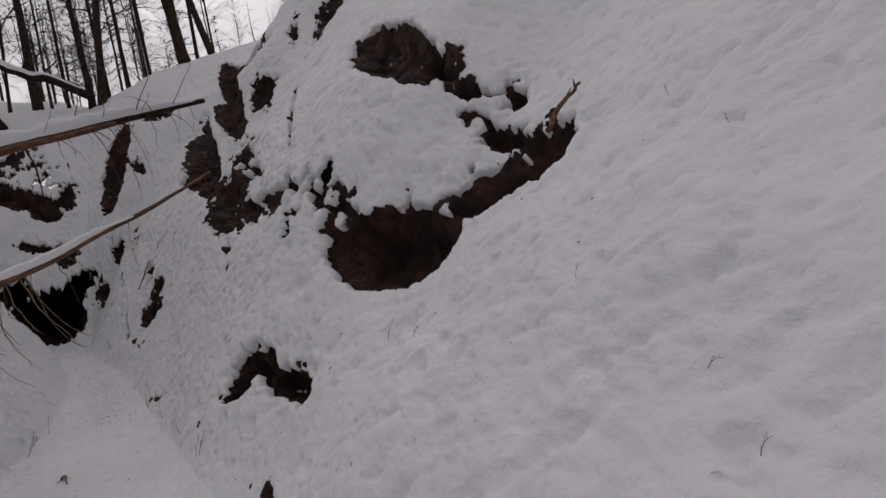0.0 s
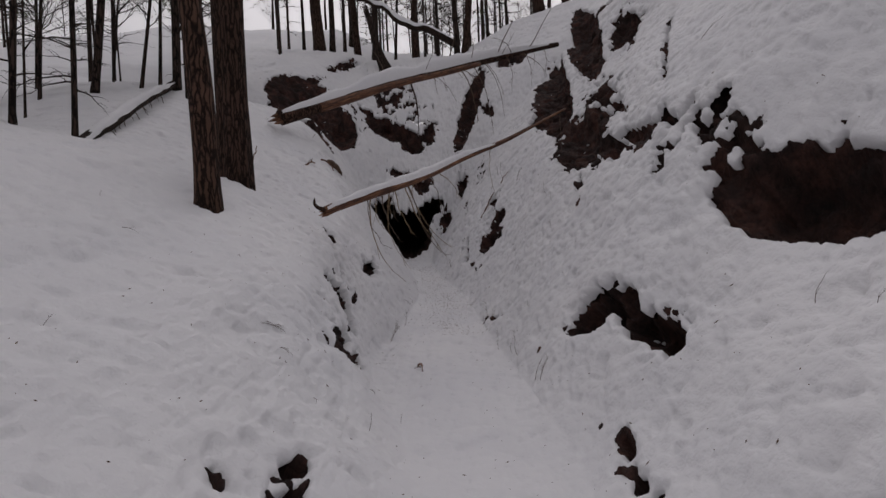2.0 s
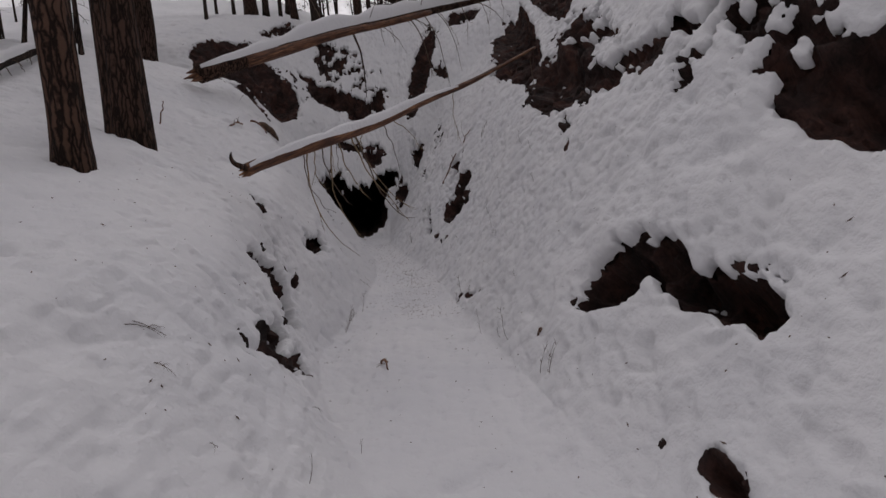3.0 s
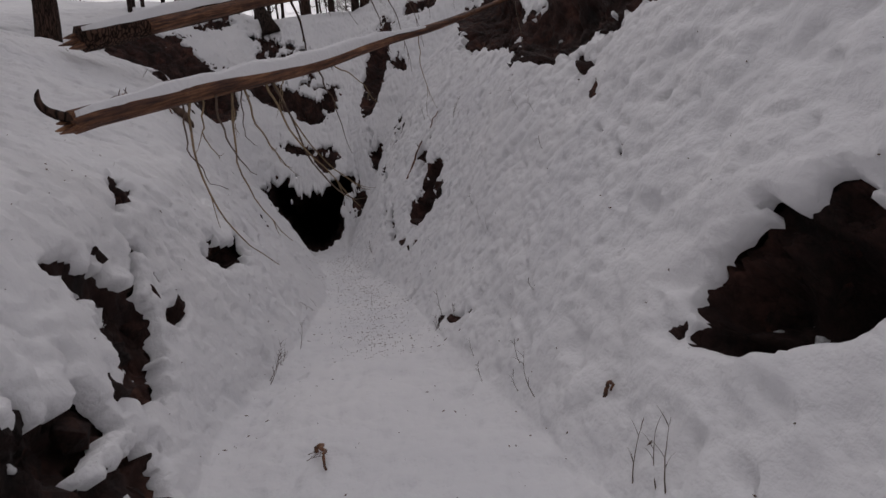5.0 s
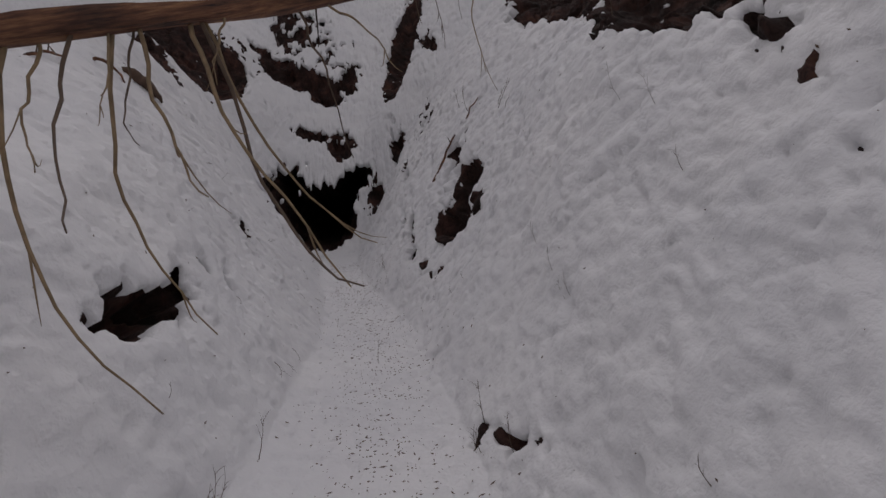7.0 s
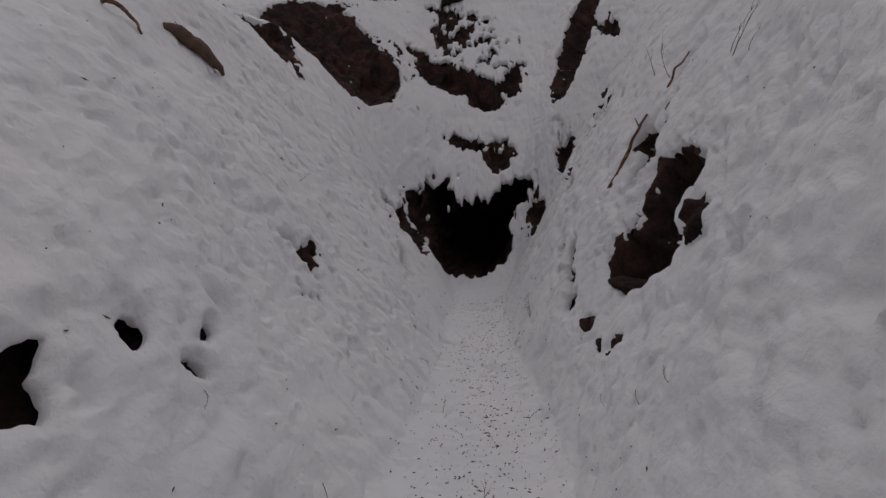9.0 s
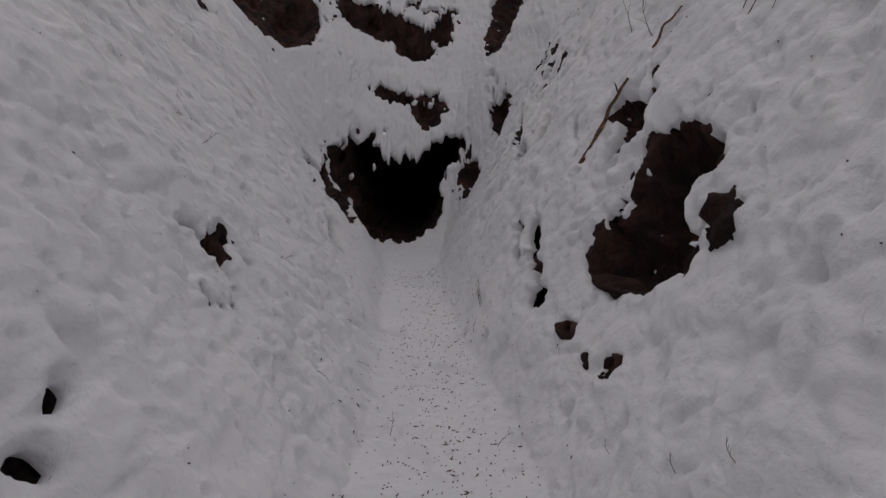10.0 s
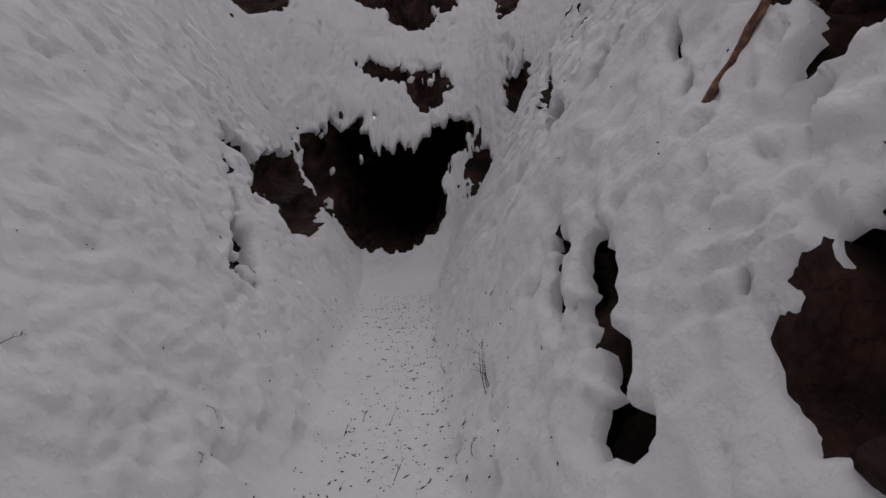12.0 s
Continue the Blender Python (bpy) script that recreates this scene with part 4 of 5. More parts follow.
def tree(name, height, radius, lean, label, category, bark, seed, kind, sides=10, clear=4.0, group="", depth_rings=16):
    """A tree at the origin: tapered trunk with a flared foot, limbs, and for conifers sprays of needles. lean: shift in x for each metre of height."""
    rnd = random.Random(seed)
    thing = empty(name, (0, 0, 0), label, category, group)

    def axis(h):
        return Vector((lean * h + 0.05 * radius * 8 * noise.noise((h * 0.35, seed, 0)), 0.05 * radius * 8 * noise.noise((h * 0.35, seed, 5)), h))

    hs = [height * (n / depth_rings) ** 1.35 for n in range(depth_rings + 1)]
    hs[0] = -0.6
    hs.insert(1, 0.0)
    radii = [radius * max(0.06, (1 - max(h, 0) / height) ** 0.75) * (1 + 0.14 * math.exp(-max(h, 0) / (1.6 * radius))) for h in hs]
    part("trunk", tube(bmesh.new(), [axis(h) for h in hs], radii, sides, 0.10 if sides > 9 else 0.05, True, seed), bark, thing)
    limbs = bmesh.new()
    crown = bmesh.new()
    count = {"conifer": 44, "dead": 70, "bare": 46, "high": 20}[kind]
    for k in range(count):
        f = rnd.random()
        h = clear + (height * 0.97 - clear) * f if kind != "dead" else 0.8 + (height * 0.9 - 0.8) * f
        t = rnd.uniform(0, 2 * math.pi)
        out = Vector((math.cos(t), math.sin(t), 0))
        if kind == "bare":
            long = (1 - f * 0.6) * height * rnd.uniform(0.14, 0.26)
            rise = rnd.uniform(0.5, 1.3)
        elif kind == "dead":
            long = (1 - 0.75 * f) * rnd.uniform(0.3, 1.3)
            rise = rnd.uniform(-0.25, 0.25)
        else:
            long = (1.05 - f) * height * rnd.uniform(0.12, 0.24) + 0.3
            rise = rnd.uniform(-0.15, 0.25)
        base = axis(h)
        tip = base + (out + Vector((0, 0, rise))).normalized() * long
        sag = (0, 0, (0.08 if kind != "bare" else -0.05) * long)
        pts = bent(base, tip, sag, 6, 0.05 * long, k + seed)
        r = min(radius * 0.35, 0.008 + 0.011 * long)
        tube(limbs, pts, [r * (1 - 0.85 * n / 6) for n in range(7)], 4, 0, False)
        for n in range(1, 7):
            way = (pts[n] - pts[n - 1]).normalized()
            for s in (-1, 1):
                if kind in ("conifer", "high"):
                    if (n == 1 and long > 1) or rnd.random() < 0.25:
                        continue
                    side = (way + s * rnd.uniform(0.5, 1.1) * way.cross(Vector((0, 0, 1)))).normalized()
                    sl = long * 0.24 * rnd.uniform(0.6, 1.2) * (1.15 - n / 8)
                    spray(crown, pts[n], side + Vector((0, 0, -0.2)), max(0.22, sl), rnd)
                elif rnd.random() < (0.75 if kind == "bare" else 0.35):
                    side = (way + s * rnd.uniform(0.4, 1.0) * way.cross(Vector((0, 0, 1))) + Vector((0, 0, rnd.uniform(-0.3, 0.5)))).normalized()
                    sl = long * rnd.uniform(0.15, 0.4)
                    e = pts[n] + side * sl
                    tube(limbs, bent(pts[n], e, (0, 0, 0.03), 3, 0.04 * sl, k), [r * 0.4, r * 0.3, r * 0.2, r * 0.1], 3, 0, False)
                    if kind == "bare" and sl > 0.4:
                        for _ in range(2):
                            e2 = e + (side + 0.8 * Vector((rnd.uniform(-1, 1), rnd.uniform(-1, 1), rnd.uniform(-0.5, 1)))).normalized() * sl * 0.5
                            tube(limbs, [pts[n].lerp(e, 0.6), e2], [r * 0.22, r * 0.08], 3, 0, False)
    tagged(part("branchwork", limbs, BARK_DARK, thing), kind="stuff")
    if kind in ("conifer", "high"):
        tagged(part("crown", crown, NEEDLE, thing, "dark green drooping conifer needles", flat=True), kind="stuff")
    else:
        crown.free()
    return thing


def placed(thing, x, y, z=None, turn=0.0):
    thing.location = (x, y, resting(x, y) if z is None else z)
    thing.rotation_euler = (0, 0, turn)
    return thing


# The pair of trunks on the bank, and the large one beyond.
placed(tree("conifer_tree", 17, 0.155, -0.054, "slim grey-brown conifer trunk leaning a little, on the snowy bank", "tree", BARK_GREY, 1, "high", 22, 7.5, "", 34), -3.32, 8.07)
twin = placed(tree("conifer_tree", 22, 0.215, 0.0, "thick dark double conifer trunk with furrowed bark on the bank", "tree", BARK, 2, "high", 28, 8.5, "", 40), -3.6, 10.1)
second = bmesh.new()
tube(second, [Vector((-0.13 - 0.012 * h, 0.05, h)) for h in (-0.6, 0, 0.3, 0.8, 1.6, 3, 5, 8, 12, 16)], [0.24, 0.22, 0.195, 0.185, 0.18, 0.175, 0.16, 0.13, 0.1, 0.05], 22, 0.10, True, 5)
part("second_trunk", second, BARK, twin)
snapped = bmesh.new()
tube(snapped, bent((0.2, -0.05, 3.05), (0.75, -0.15, 3.0), (0, 0, 0.04), 6), [0.03, 0.028, 0.026, 0.024, 0.02, 0.018, 0.012], 7)
part("branch_stub", snapped, TWIG, twin)
placed(tree("conifer_tree", 24, 0.36, 0.045, "very thick old conifer trunk with deeply furrowed brown bark", "tree", BARK, 3, "high", 30, 7.0, "", 40), -8.0, 9.4, 3.1)
placed(tree("conifer_tree", 20, 0.34, 0.0, "thick brown conifer trunk standing at the edge of the ravine", "tree", BARK, 4, "high", 20, 8.0, "", 24), -8.3, 23.6)

MIDDLE = [  # x, y, radius, lean, kind: trees beyond the bank
    (-11.2, 14.3, 0.117, 0.249, "conifer"), (-6.7, 9.4, 0.052, 0.059, "dead"), (-6.5, 10.6, 0.052, 0.015, "dead"), (-8.6, 14.9, 0.10, 0.111, "conifer"),
    (-6.9, 15.6, 0.11, 0.024, "bare"), (-11.6, 14.9, 0.06, 0.017, "conifer"), (-6.35, 14.9, 0.05, -0.015, "dead"), (-7.8, 15.6, 0.046, 0.141, "bare"),
    (-10.0, 15.0, 0.045, 0.054, "bare"), (-7.6, 16.2, 0.048, 0.041, "bare"), (-9.4, 13.6, 0.03, 0.02, "bare"), (-8.9, 12.6, 0.028, -0.05, "dead"), (-9.0, 16.5, 0.03, 0.1, "dead"), (-13.5, 17.5, 0.07, 0.0, "bare"), (-10.6, 19.5, 0.06, 0.02, "bare"), (-12.2, 21.0, 0.08, 0.0, "conifer"), (-9.6, 18.0, 0.025, -0.04, "bare"), (-8.2, 18.6, 0.03, 0.05, "bare"), (-14.5, 15.5, 0.06, 0.0, "bare"), (-9.8, 17.2, 0.04, -0.06, "dead"), (-7.3, 18.2, 0.035, 0.03, "dead"), (-11.4, 17.0, 0.05, 0.03, "bare"), (-7.9, 20.2, 0.04, -0.02, "bare"),
]
LOOKS = {"conifer": ("dark slender conifer with drooping green branches in the snow", "tree"), "dead": ("thin dead conifer with short bare twigs in the snow", "dead tree"),
         "bare": ("thin leafless young tree with fine grey branches", "tree"), "high": ("straight dark conifer trunk with a high crown", "tree")}
for k, (x, y, r, lean, kind) in enumerate(MIDDLE):
    placed(tree({"conifer": "conifer_tree", "dead": "dead_tree", "bare": "bare_tree"}[kind], 9 + 60 * r, r, lean, *LOOKS[kind], BARK_DARK, 30 + k, kind, 10, 2.4 if kind == "conifer" else 1.4, "trees beyond the bank"), x, y)

RIM = [  # x, y, radius, lean: trunks along the rim above the head of the ravine
    (-5.9, 30.5, 0.30, -0.054), (-5.3, 31.0, 0.16, 0.0), (-4.3, 34.0, 0.22, -0.06), (-0.95, 33.0, 0.2, 0.0), (1.3, 31.3, 0.17, -0.02), (1.75, 31.2, 0.20, 0.11),
    (5.9, 31.6, 0.30, -0.09), (7.4, 31.8, 0.19, -0.2), (-7.64, 29.3, 0.083, -0.015), (-7.4, 30.2, 0.07, -0.01), (-6.8, 31.0, 0.09, -0.011), (-5.2, 35, 0.11, 0.0),
    (-3.6, 36, 0.10, 0.079), (3.2, 33, 0.11, -0.02), (4.4, 33.5, 0.10, -0.02), (-2.2, 35.5, 0.09, 0.06), (0.4, 36.5, 0.10, 0.0), (2.4, 36, 0.12, -0.03),
]
for k, (x, y, r, lean) in enumerate(RIM):
    kind = ("high", "bare", "conifer", "high", "dead")[k % 5] if r < 0.15 else "high"
    placed(tree({"conifer": "conifer_tree", "dead": "dead_tree", "bare": "bare_tree", "high": "conifer_tree"}[kind], 11 + 32 * r, r, lean, *LOOKS[kind],
                BARK if r > 0.18 else BARK_DARK, 70 + k, kind, 12, 5.0, "trees along the rim"), x, y)

# The woods behind: a few kinds, repeated.
KINDS = [tree({"conifer": "conifer_tree", "dead": "dead_tree", "bare": "bare_tree", "high": "conifer_tree"}[kind], h, r, lean, *LOOKS[kind], BARK_DARK, 200 + k, kind, 7, clear, "woods behind the ravine")
         for k, (kind, h, r, lean, clear) in enumerate([("conifer", 15, 0.10, 0.01, 3.5), ("conifer", 9, 0.07, -0.02, 0.6), ("bare", 14, 0.09, 0.02, 3.0), ("dead", 12, 0.07, 0.0, 1.0),
                                                        ("high", 19, 0.18, 0.0, 7.0), ("bare", 9, 0.05, 0.04, 1.5), ("high", 16, 0.12, -0.015, 6.0)])]
rnd = random.Random(5)
spots = []
for n in range(9000):
    x, y = (rnd.uniform(-55, 22), rnd.uniform(-30, 85)) if n % 5 else (rnd.uniform(-4, 9), rnd.uniform(33, 52))
    away = math.hypot(x, y - 8)
    if x > -9 and y < 33 and not (y < -12) or (x <= -9 and -6 < y < 30 and away < 17) or (x > 9 and y < 42 and y > -12):
        continue
    if x < -9 and y > 5 and rnd.random() < 0.82:
        continue
    gap = 1.1 + 0.022 * away + (1.7 if x < -9 and y > 5 else 0.3)
    if away > 75 or any(math.hypot(x - a, y - b) < gap for a, b in spots):
        continue
    spots.append((x, y))
    if len(spots) > 190:
        break
for k, (x, y) in enumerate(spots):
    kind = KINDS[k] if k < len(KINDS) else None
    s = rnd.uniform(0.75, 1.25)
    m = Matrix.LocRotScale((x, y, resting(x, y)), Euler((0, 0, rnd.uniform(0, 6.28))), (s, s, s))
    if kind:
        kind.matrix_basis = m
    else:
        copy_thing(KINDS[rnd.choice((0, 1, 2, 2, 2, 3, 3, 4, 5, 5, 5, 5, 6))], Matrix.Identity(4)).matrix_basis = m

# ---- fallen wood on the rim and beyond the bank ----
bank_log, bank_spine = fallen_log("fallen_log", (-6.35, 10.3, 3.15), (-7.0, 15.6, 5.75), 0.12, 0.09, (0, 0, 0.05), "fallen trunk with snow on top and short twigs under it", BARK_DARK, 0.02, 0.98, 0.11, 12)
for k in range(14):
    p = bank_spine[5 + 2 * k]
    stem(bank_log, p, p + Vector((0.25 + 0.1 * math.sin(k), -0.2, -0.35 - 0.15 * math.sin(3 * k))), (0, 0, 0.03), 0.012, TWIG, 90 + k, 1)

snag = empty("leaning_snag", (-2.40, 29.9, 10.5), "broken dead trunk leaning over with snow along it", "snag")
spine = bent((0, 0, -0.4), (-1.0, 0.2, 3.3), (-0.05, 0, 0.05), 12, 0.06, 2)
part("trunk", tube(bmesh.new(), spine, [0.46, 0.36, 0.29, 0.25, 0.22, 0.2, 0.18, 0.17, 0.16, 0.15, 0.14, 0.13, 0.1], 14, 0.14, True, 6), BARK_DARK, snag)
part("snow_cap", snow_strip(bmesh.new(), spine[1:], [0.12] * 12, 0.12, 2), SNOW, snag, "snow clinging to the trunk")
tangle = empty("fallen_branch", (1.15, 30.3, 12.3), "crooked fallen limb with thick snow on it, propped above the rim", "branch")
shape = [Vector(p) for p in ((0.3, 0.2, -0.5), (-1.5, -0.3, 0.15), (-2.4, -0.3, 0.35), (-3.6, -0.3, 1.45), (-5.1, -0.3, 1.85), (-6.5, -0.3, 2.15))]
fine = []
for a, b in zip(shape, shape[1:]):
    fine += [a.lerp(b, f / 6) for f in range(6)]
fine.append(shape[-1])
fine = [q + 0.22 * noise.noise_vector((0.35 * n, 3.1, 0.7)) for n, q in enumerate(fine)]
part("limb", tube(bmesh.new(), fine, [0.20 - 0.0045 * n for n in range(len(fine))], 10, 0.3, True, 9), BARK_DARK, tangle)
part("snow_cap", snow_strip(bmesh.new(), fine[2:], [0.17 - 0.004 * n for n in range(len(fine) - 2)], 0.2, 5), SNOW, tangle, "snow lying along the limb")
for k, (at, to) in enumerate([(24, (-6.6, -0.5, 3.2)), (18, (-2.7, -0.4, 2.6)), (12, (-1.6, -0.4, 1.7)), (20, (-4.4, -0.5, 2.9)), (8, (-0.6, -0.3, 1.3))]):
    stem(tangle, fine[at], Vector(to), (0.1, 0, 0.1), 0.05, BARK_DARK, 140 + k, 3)

# ---- small wood and litter on the snow ----
def on_snow(x, y):
    """A point on the lumpy snow nearest to x, y, with the way out of it."""
    row = int(np.searchsorted(YS, y))
    col = int(np.searchsorted(GX[row], x))
    n = row * COLUMNS + min(col, COLUMNS - 1)
    return Vector(SNOW_POINTS[n]), Vector(NORMAL[n]), float(INSIDE[n])


def twig(x, y, long, turn, seed, rise=0.0, r=0.006):
    """A dead twig with a few side shoots, lying on the snow or standing out of it by rise (0 to 1)."""
    at, out, _ = on_snow(x, y)
    rnd = random.Random(seed)
    thing = empty("twig", at, "thin dead brown twig sticking in the snow" if rise > 0.4 else "thin dead brown twig lying on the snow", "twig", "twigs on the snow")
    flat = Vector((math.cos(turn), math.sin(turn), 0))
    flat = (flat - out * flat.dot(out)).normalized()
    way = (flat * (1 - rise) + Vector((0, 0, 1)) * rise + out * 0.08).normalized()
    pts = bent(out * 0.0 - way * 0.02, way * long, out * 0.02 + flat.cross(out) * rnd.uniform(-0.08, 0.08) * long, 7, 0.02 * long, seed)
    main = bmesh.new()
    tube(main, pts, [r * (1 - 0.75 * n / 7) for n in range(8)], 5)
    part("stalk", main, TWIG, thing)
    for k in range(rnd.randint(2, 6)):
        n = rnd.randint(2, 6)
        side = (way + (flat.cross(out) * rnd.choice((-1, 1)) + out * rnd.uniform(-0.1, 0.5)) * rnd.uniform(0.5, 1.0)).normalized()
        bm = bmesh.new()
        tube(bm, bent(pts[n], pts[n] + side * long * rnd.uniform(0.18, 0.42), (0, 0, 0.01), 3), [r * 0.5, r * 0.4, r * 0.25, r * 0.12], 4)
        part("shoot", bm, TWIG, thing)
    return thing


# twigs begin
twig(0.69, 7.12, 0.28, 0.37, 300, 0, 0.0032)
twig(-1.23, 10.73, 0.22, 1.48, 301, 0.8, 0.0028)
twig(-1.28, 10.37, 0.33, 1.21, 302, 0.5, 0.0035)
twig(0.58, 8.54, 0.29, 1.17, 303, 0.8, 0.0032)
twig(0.55, 8.77, 0.12, 1.46, 304, 0.8, 0.0022)
twig(0.43, 9.33, 0.15, 1.66, 305, 0.8, 0.0024)
twig(0.99, 10.91, 0.16, 0.92, 306, 0.5, 0.0014)
twig(0.52, 10.55, 0.19, 1.51, 307, 0.9, 0.0026)
twig(0.40, 10.88, 0.16, 1.36, 308, 0.9, 0.0025)
twig(-1.08, 12.93, 0.15, -0.61, 309, 0.2, 0.0024)
twig(0.66, 7.23, 0.26, 0.41, 310, 0.1, 0.0030)
twig(-1.22, 10.87, 0.18, 1.53, 311, 0.7, 0.0026)
twig(-0.82, 8.51, 0.14, -0.59, 312, 0.1, 0.0023)
twig(-1.23, 6.77, 0.07, 0.00, 313, 0.1, 0.0019)
twig(-3.54, 6.43, 0.23, -0.46, 314, 0.1, 0.0029)
twig(-3.86, 4.30, 0.20, 0.92, 315, 0.1, 0.0027)
twig(-2.05, 5.89, 0.19, -0.04, 316, 0.1, 0.0027)
twig(-1.86, 5.68, 0.08, -0.32, 317, 0.1, 0.0020)
twig(-1.08, 13.27, 0.20, -0.53, 318, 0.1, 0.0027)
twig(2.06, 4.62, 0.21, 0.25, 319, 0.2, 0.0028)
twig(-3.14, 4.65, 0.08, 1.04, 320, 0.5, 0.0020)
twig(-4.03, 6.92, 0.07, 1.92, 321, 0.5, 0.0019)
twig(-2.03, 5.91, 0.20, -0.08, 322, 0.0, 0.0027)
twig(-1.86, 5.69, 0.13, -0.32, 323, 0.1, 0.0023)
twig(-0.91, 6.60, 0.09, 1.48, 324, 0.8, 0.0020)
twig(-1.11, 5.65, 0.14, 1.28, 325, 0.7, 0.0024)
twig(-1.53, 5.46, 0.08, -0.88, 326, 0.1, 0.0020)
twig(0.47, 11.10, 0.27, 1.15, 327, 0.8, 0.0031)
twig(0.63, 8.96, 0.16, 0.94, 328, 0.8, 0.0025)
twig(0.47, 9.85, 0.13, 1.58, 329, 0.8, 0.0023)
twig(-0.81, 8.63, 0.13, -0.67, 330, 0.0, 0.0023)
twig(1.02, 11.22, 0.16, 0.89, 331, 0.6, 0.0014)
twig(0.97, 10.95, 0.16, 0.90, 332, 0.3, 0.0014)
twig(1.47, 10.32, 0.15, 0.70, 333, 0.5, 0.0024)
twig(-1.28, 10.45, 0.34, 1.24, 334, 0.5, 0.0036)
twig(-1.18, 12.59, 0.29, -0.68, 335, 0.2, 0.0032)
twig(0.52, 10.78, 0.15, 1.44, 336, 0.9, 0.0024)
twig(0.37, 11.04, 0.17, 1.39, 337, 0.8, 0.0025)
twig(0.90, 9.26, 0.10, 0.78, 338, 0.3, 0.0021)
twig(-1.50, 10.90, 0.07, 2.68, 339, 0.4, 0.0019)
twig(1.69, 14.82, 0.20, -1.16, 340, 0.3, 0.0027)
twig(1.66, 10.86, 0.22, 1.56, 341, 0.7, 0.0016)
twig(1.69, 11.39, 0.25, 1.53, 342, 0.7, 0.0016)
twig(1.08, 11.88, 0.15, 1.38, 343, 0.9, 0.0014)
twig(1.07, 11.80, 0.16, 1.67, 344, 0.95, 0.0014)
twig(1.43, 16.59, 0.41, 1.09, 345, 0.6, 0.0040)
twig(1.68, 15.14, 0.37, -0.64, 346, 0.3, 0.0037)
twig(-3.53, 15.69, 0.30, -0.63, 347, 0.5, 0.0033)
twig(-2.27, 15.51, 0.14, -0.57, 348, 0.2, 0.0023)
twig(-0.22, 13.30, 0.26, 1.39, 349, 0.5, 0.0031)
twig(-4.43, 15.26, 0.24, -2.92, 350, 0.3, 0.0029)
twig(-2.25, 15.48, 0.13, -0.55, 351, 0.2, 0.0023)
twig(-0.73, 15.09, 0.17, 1.49, 352, 0.5, 0.0025)
twig(0.02, 14.82, 0.14, 0.60, 353, 0.1, 0.0023)
twig(-1.46, 12.82, 0.10, -0.41, 354, 0.1, 0.0021)
twig(1.47, 16.29, 0.42, 0.92, 355, 0.6, 0.0040)
twig(1.66, 15.03, 0.42, -0.49, 356, 0.3, 0.0040)
twig(0.51, 13.94, 0.07, 1.45, 357, 0.6, 0.0019)
twig(-0.01, 16.98, 0.21, 1.60, 358, 0.9, 0.0027)
twig(0.74, 13.16, 0.08, 0.77, 359, 0.3, 0.0020)
twig(0.63, 13.47, 0.07, 1.06, 360, 0.5, 0.0019)
twig(-2.14, 15.61, 0.17, 0.79, 361, 0.5, 0.0025)
twig(-0.03, 17.00, 0.24, 1.53, 362, 0.9, 0.0030)
twig(-1.17, 14.92, 0.12, 0.08, 363, 0.0, 0.0022)
twig(-0.58, 17.34, 0.12, 1.04, 364, 0.4, 0.0022)
twig(-1.04, 15.84, 0.12, 0.13, 365, 0.1, 0.0022)
twig(-0.76, 17.36, 0.08, 1.33, 366, 0.4, 0.0020)
twig(-1.59, 15.65, 0.07, -0.98, 367, 0.2, 0.0019)
twig(-0.06, 16.60, 0.07, 0.32, 368, 0.2, 0.0019)
twig(-0.02, 16.94, 0.24, 1.64, 369, 0.8, 0.0029)
twig(-0.83, 17.24, 0.07, 1.01, 370, 0.4, 0.0019)
twig(-0.79, 19.52, 0.10, 0.83, 371, 0.3, 0.0021)
twig(-1.29, 16.45, 0.07, -0.02, 372, 0.0, 0.0019)
twig(-0.37, 18.67, 0.07, 0.83, 373, 0.3, 0.0019)
twig(-1.27, 18.28, 0.09, -1.06, 374, 0.3, 0.0020)
twig(-1.38, 17.40, 0.07, -1.84, 375, 0.3, 0.0019)
twig(-0.47, 16.70, 0.12, 1.06, 376, 0.4, 0.0022)
twig(-0.15, 16.75, 0.07, 0.36, 377, 0.3, 0.0019)
twig(-1.58, 15.75, 0.07, 0.51, 378, 0.4, 0.0019)
twig(-1.22, 16.20, 0.07, -0.55, 379, 0.2, 0.0019)
twig(-0.29, 17.95, 0.07, 1.87, 380, 0.3, 0.0019)
twig(2.05, 3.99, 0.09, -0.08, 381, 0.1, 0.0020)
twig(1.59, 1.03, 0.07, -0.25, 382, 0.0, 0.0019)
twig(2.30, 2.36, 0.07, -0.30, 383, 0.4, 0.0019)
twig(0.64, 7.35, 0.25, 0.16, 384, 0.3, 0.0030)
twig(3.17, 1.83, 0.07, 1.09, 385, 0.8, 0.0019)
twig(1.85, 1.35, 0.07, -1.34, 386, 0.3, 0.0019)
twig(3.57, 9.01, 0.42, -0.68, 387, 0.1, 0.0040)
twig(3.77, 2.60, 0.08, 1.02, 388, 0.8, 0.0020)
twig(-1.08, 11.37, 0.29, 0.99, 389, 0.8, 0.0033)
# twigs end

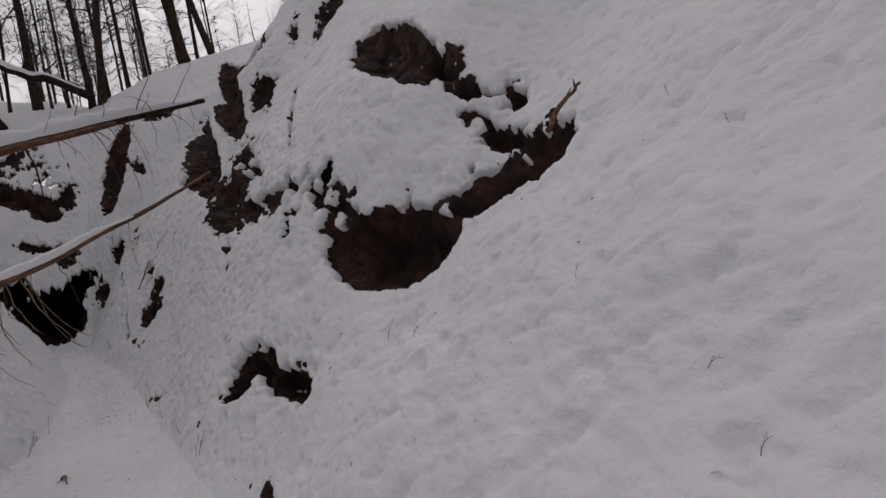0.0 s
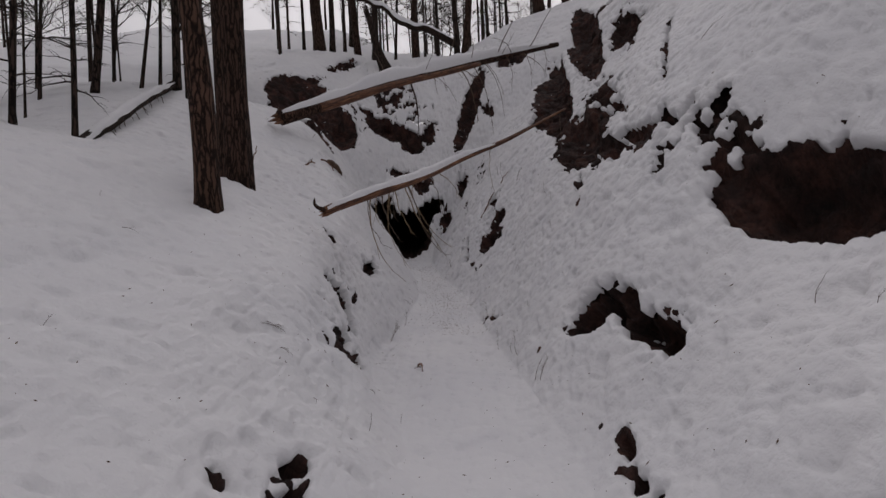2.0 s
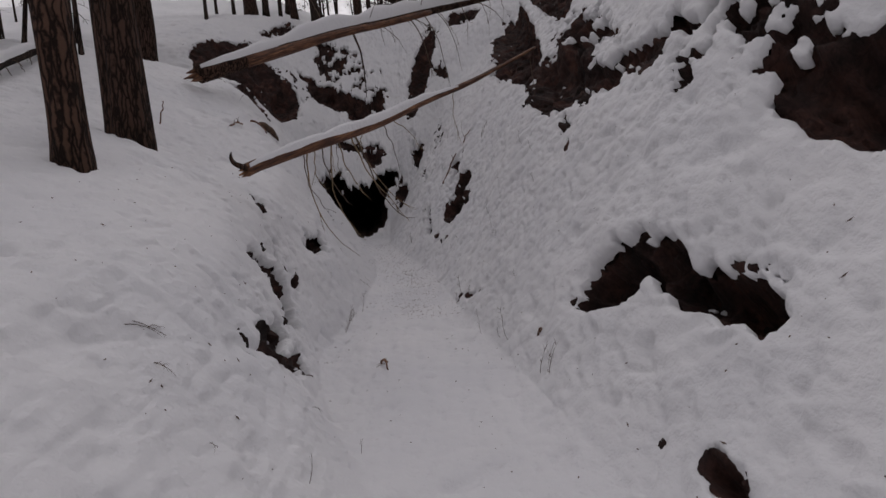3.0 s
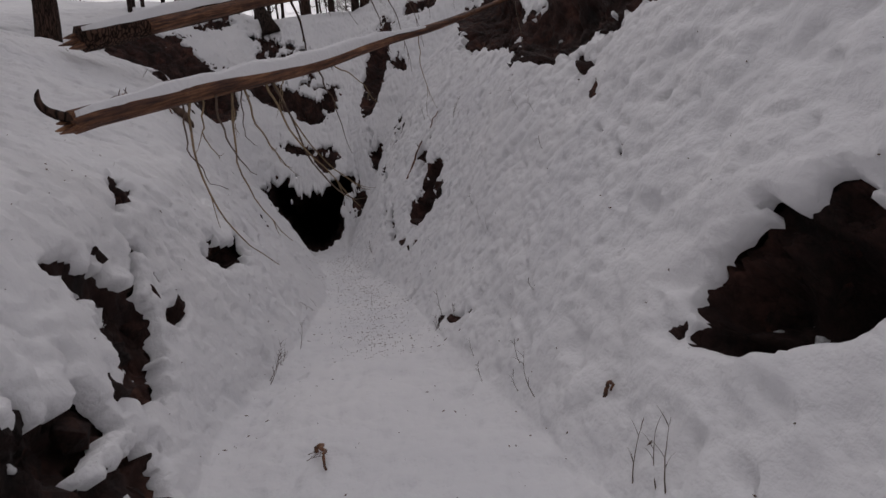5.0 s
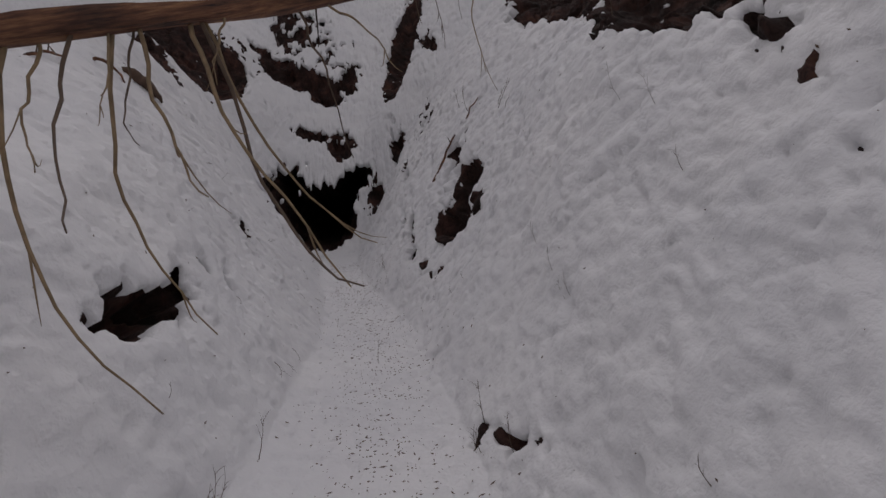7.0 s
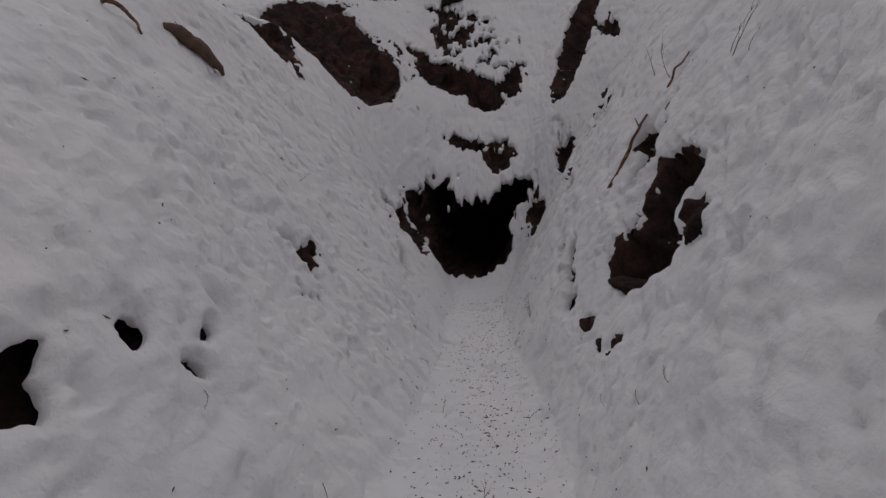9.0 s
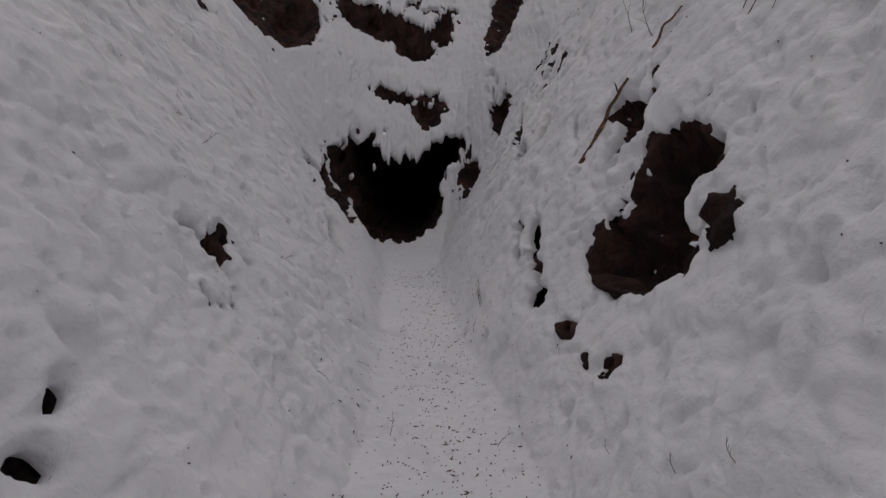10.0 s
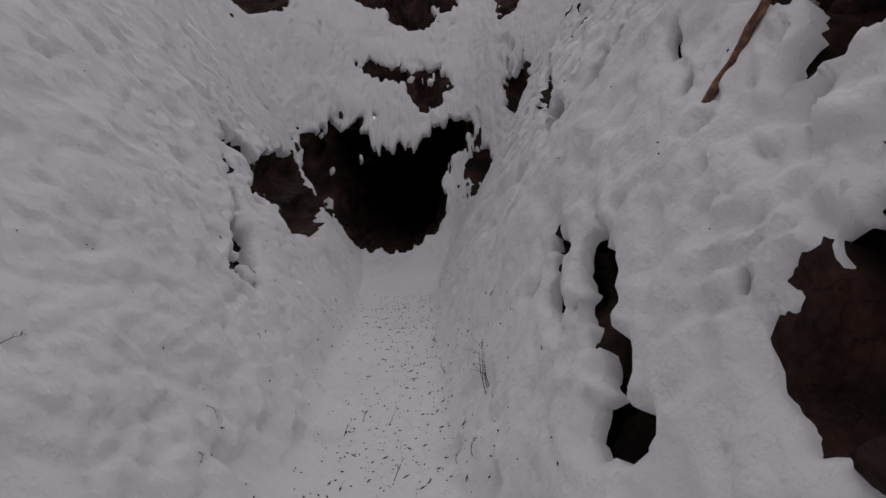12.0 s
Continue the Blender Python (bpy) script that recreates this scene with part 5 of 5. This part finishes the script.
rnd = random.Random(77)
bits = bmesh.new()
for k in range(3400):
    if k < 2300:
        y = rnd.uniform(10.5, 21)
        x = float(np.interp(y, SECTIONS[:, 0], SECTIONS[:, 1])) + rnd.gauss(0.1, 0.3) + 0.25 * noise.noise((y * 0.8, 3, 1))
    else:
        y = rnd.uniform(2.2, 22)
        x = rnd.uniform(-3.2, 3.4)
    at, out, inside = on_snow(x, y)
    if inside > -0.04:
        continue
    long = rnd.choice((0.003, 0.004, 0.006, 0.008, 0.01, 0.013, 0.024)) * rnd.uniform(0.6, 1.2)
    t = rnd.uniform(0, 6.28)
    a = Vector((math.cos(t), math.sin(t), 0))
    a = (a - out * a.dot(out)).normalized() * long
    b = a.cross(out).normalized() * min(long * 0.6, 0.003 + 0.12 * long)
    h = out * 0.004
    v = [bm_v for bm_v in (bits.verts.new(at + h - a), bits.verts.new(at + h * 0.3 - b), bits.verts.new(at + h + a), bits.verts.new(at + h * 0.3 + b), bits.verts.new(at + h * 2.2))]
    for i in range(4):
        bits.faces.new((v[i], v[(i + 1) % 4], v[4]))
tagged(part("litter", bits, LITTER), "brown needles, seeds and bark crumbs strewn on the snow", "litter", kind="stuff")

# A curled strip of bark and a half-buried log end on the left bank.
strip = empty("bark_piece", (-2.98, 14.80, 3.52), "curled rust-brown piece of bark standing out of the snow", "bark")
bm = bmesh.new()
tube(bm, bent((0, 0, -0.02), (0.26, 0.5, -0.33), (0.02, 0, 0.05), 10, 0.04, 3), [0.03, 0.05, 0.06, 0.065, 0.06, 0.06, 0.055, 0.05, 0.05, 0.03, 0.012], 8, 0.35, True, 3)
part("bark", bm, LITTER, strip)


def leaning_branch(start, end, r, label, seed):
    thing = empty("branch", start, label, "branch")
    way = Vector(end) - Vector(start)
    pts = bent((0, 0, 0), way, (0.02, 0, 0.06), 14, 0.03, seed)
    part("stalk", tube(bmesh.new(), pts, [r * (1 - 0.5 * n / 14) for n in range(15)], 8, 0.1, True, seed), WOOD, thing)
    for k in (4, 8, 11) if way.length > 0.5 else ():
        bm = bmesh.new()
        tube(bm, bent(pts[k], pts[k] + Vector((0.05 * (-1) ** k, -0.05, 0.09)), (0, 0, 0.01), 3), [r * 0.4, r * 0.35, r * 0.25, r * 0.1], 5)
        part("side_shoot", bm, TWIG, thing)


# branches begin
leaning_branch((0.83, 16.16, 1.93), (1.24, 16.10, 2.69), 0.022, "bare brown branch leaning on the snowy bank", 1)
leaning_branch((3.96, 4.11, 2.42), (4.46, 4.04, 2.87), 0.03, "bent dead branch sticking out of the rock ledge", 2)
leaning_branch((-3.18, 13.06, 3.11), (-3.04, 13.54, 3.25), 0.02, "short piece of dead wood lying on the snow", 3)
leaning_branch((-3.01, 14.13, 3.42), (-2.74, 14.20, 3.17), 0.02, "short piece of dead wood lying on the snow", 4)
leaning_branch((-3.98, 12.09, 3.07), (-3.83, 11.88, 3.37), 0.012, "upright dead stick in the snow", 5)
leaning_branch((-0.77, 8.63, -0.36), (-0.70, 8.31, -0.36), 0.014, "short brown stick half sunk in the snow", 6)
leaning_branch((0.74, 7.85, -0.12), (0.76, 7.79, -0.05), 0.012, "short dark stick half sunk in the snow", 7)
leaning_branch((1.42, 16.03, 2.91), (1.60, 15.89, 3.19), 0.012, "thin bare branch standing out of the bank", 8)
# branches end
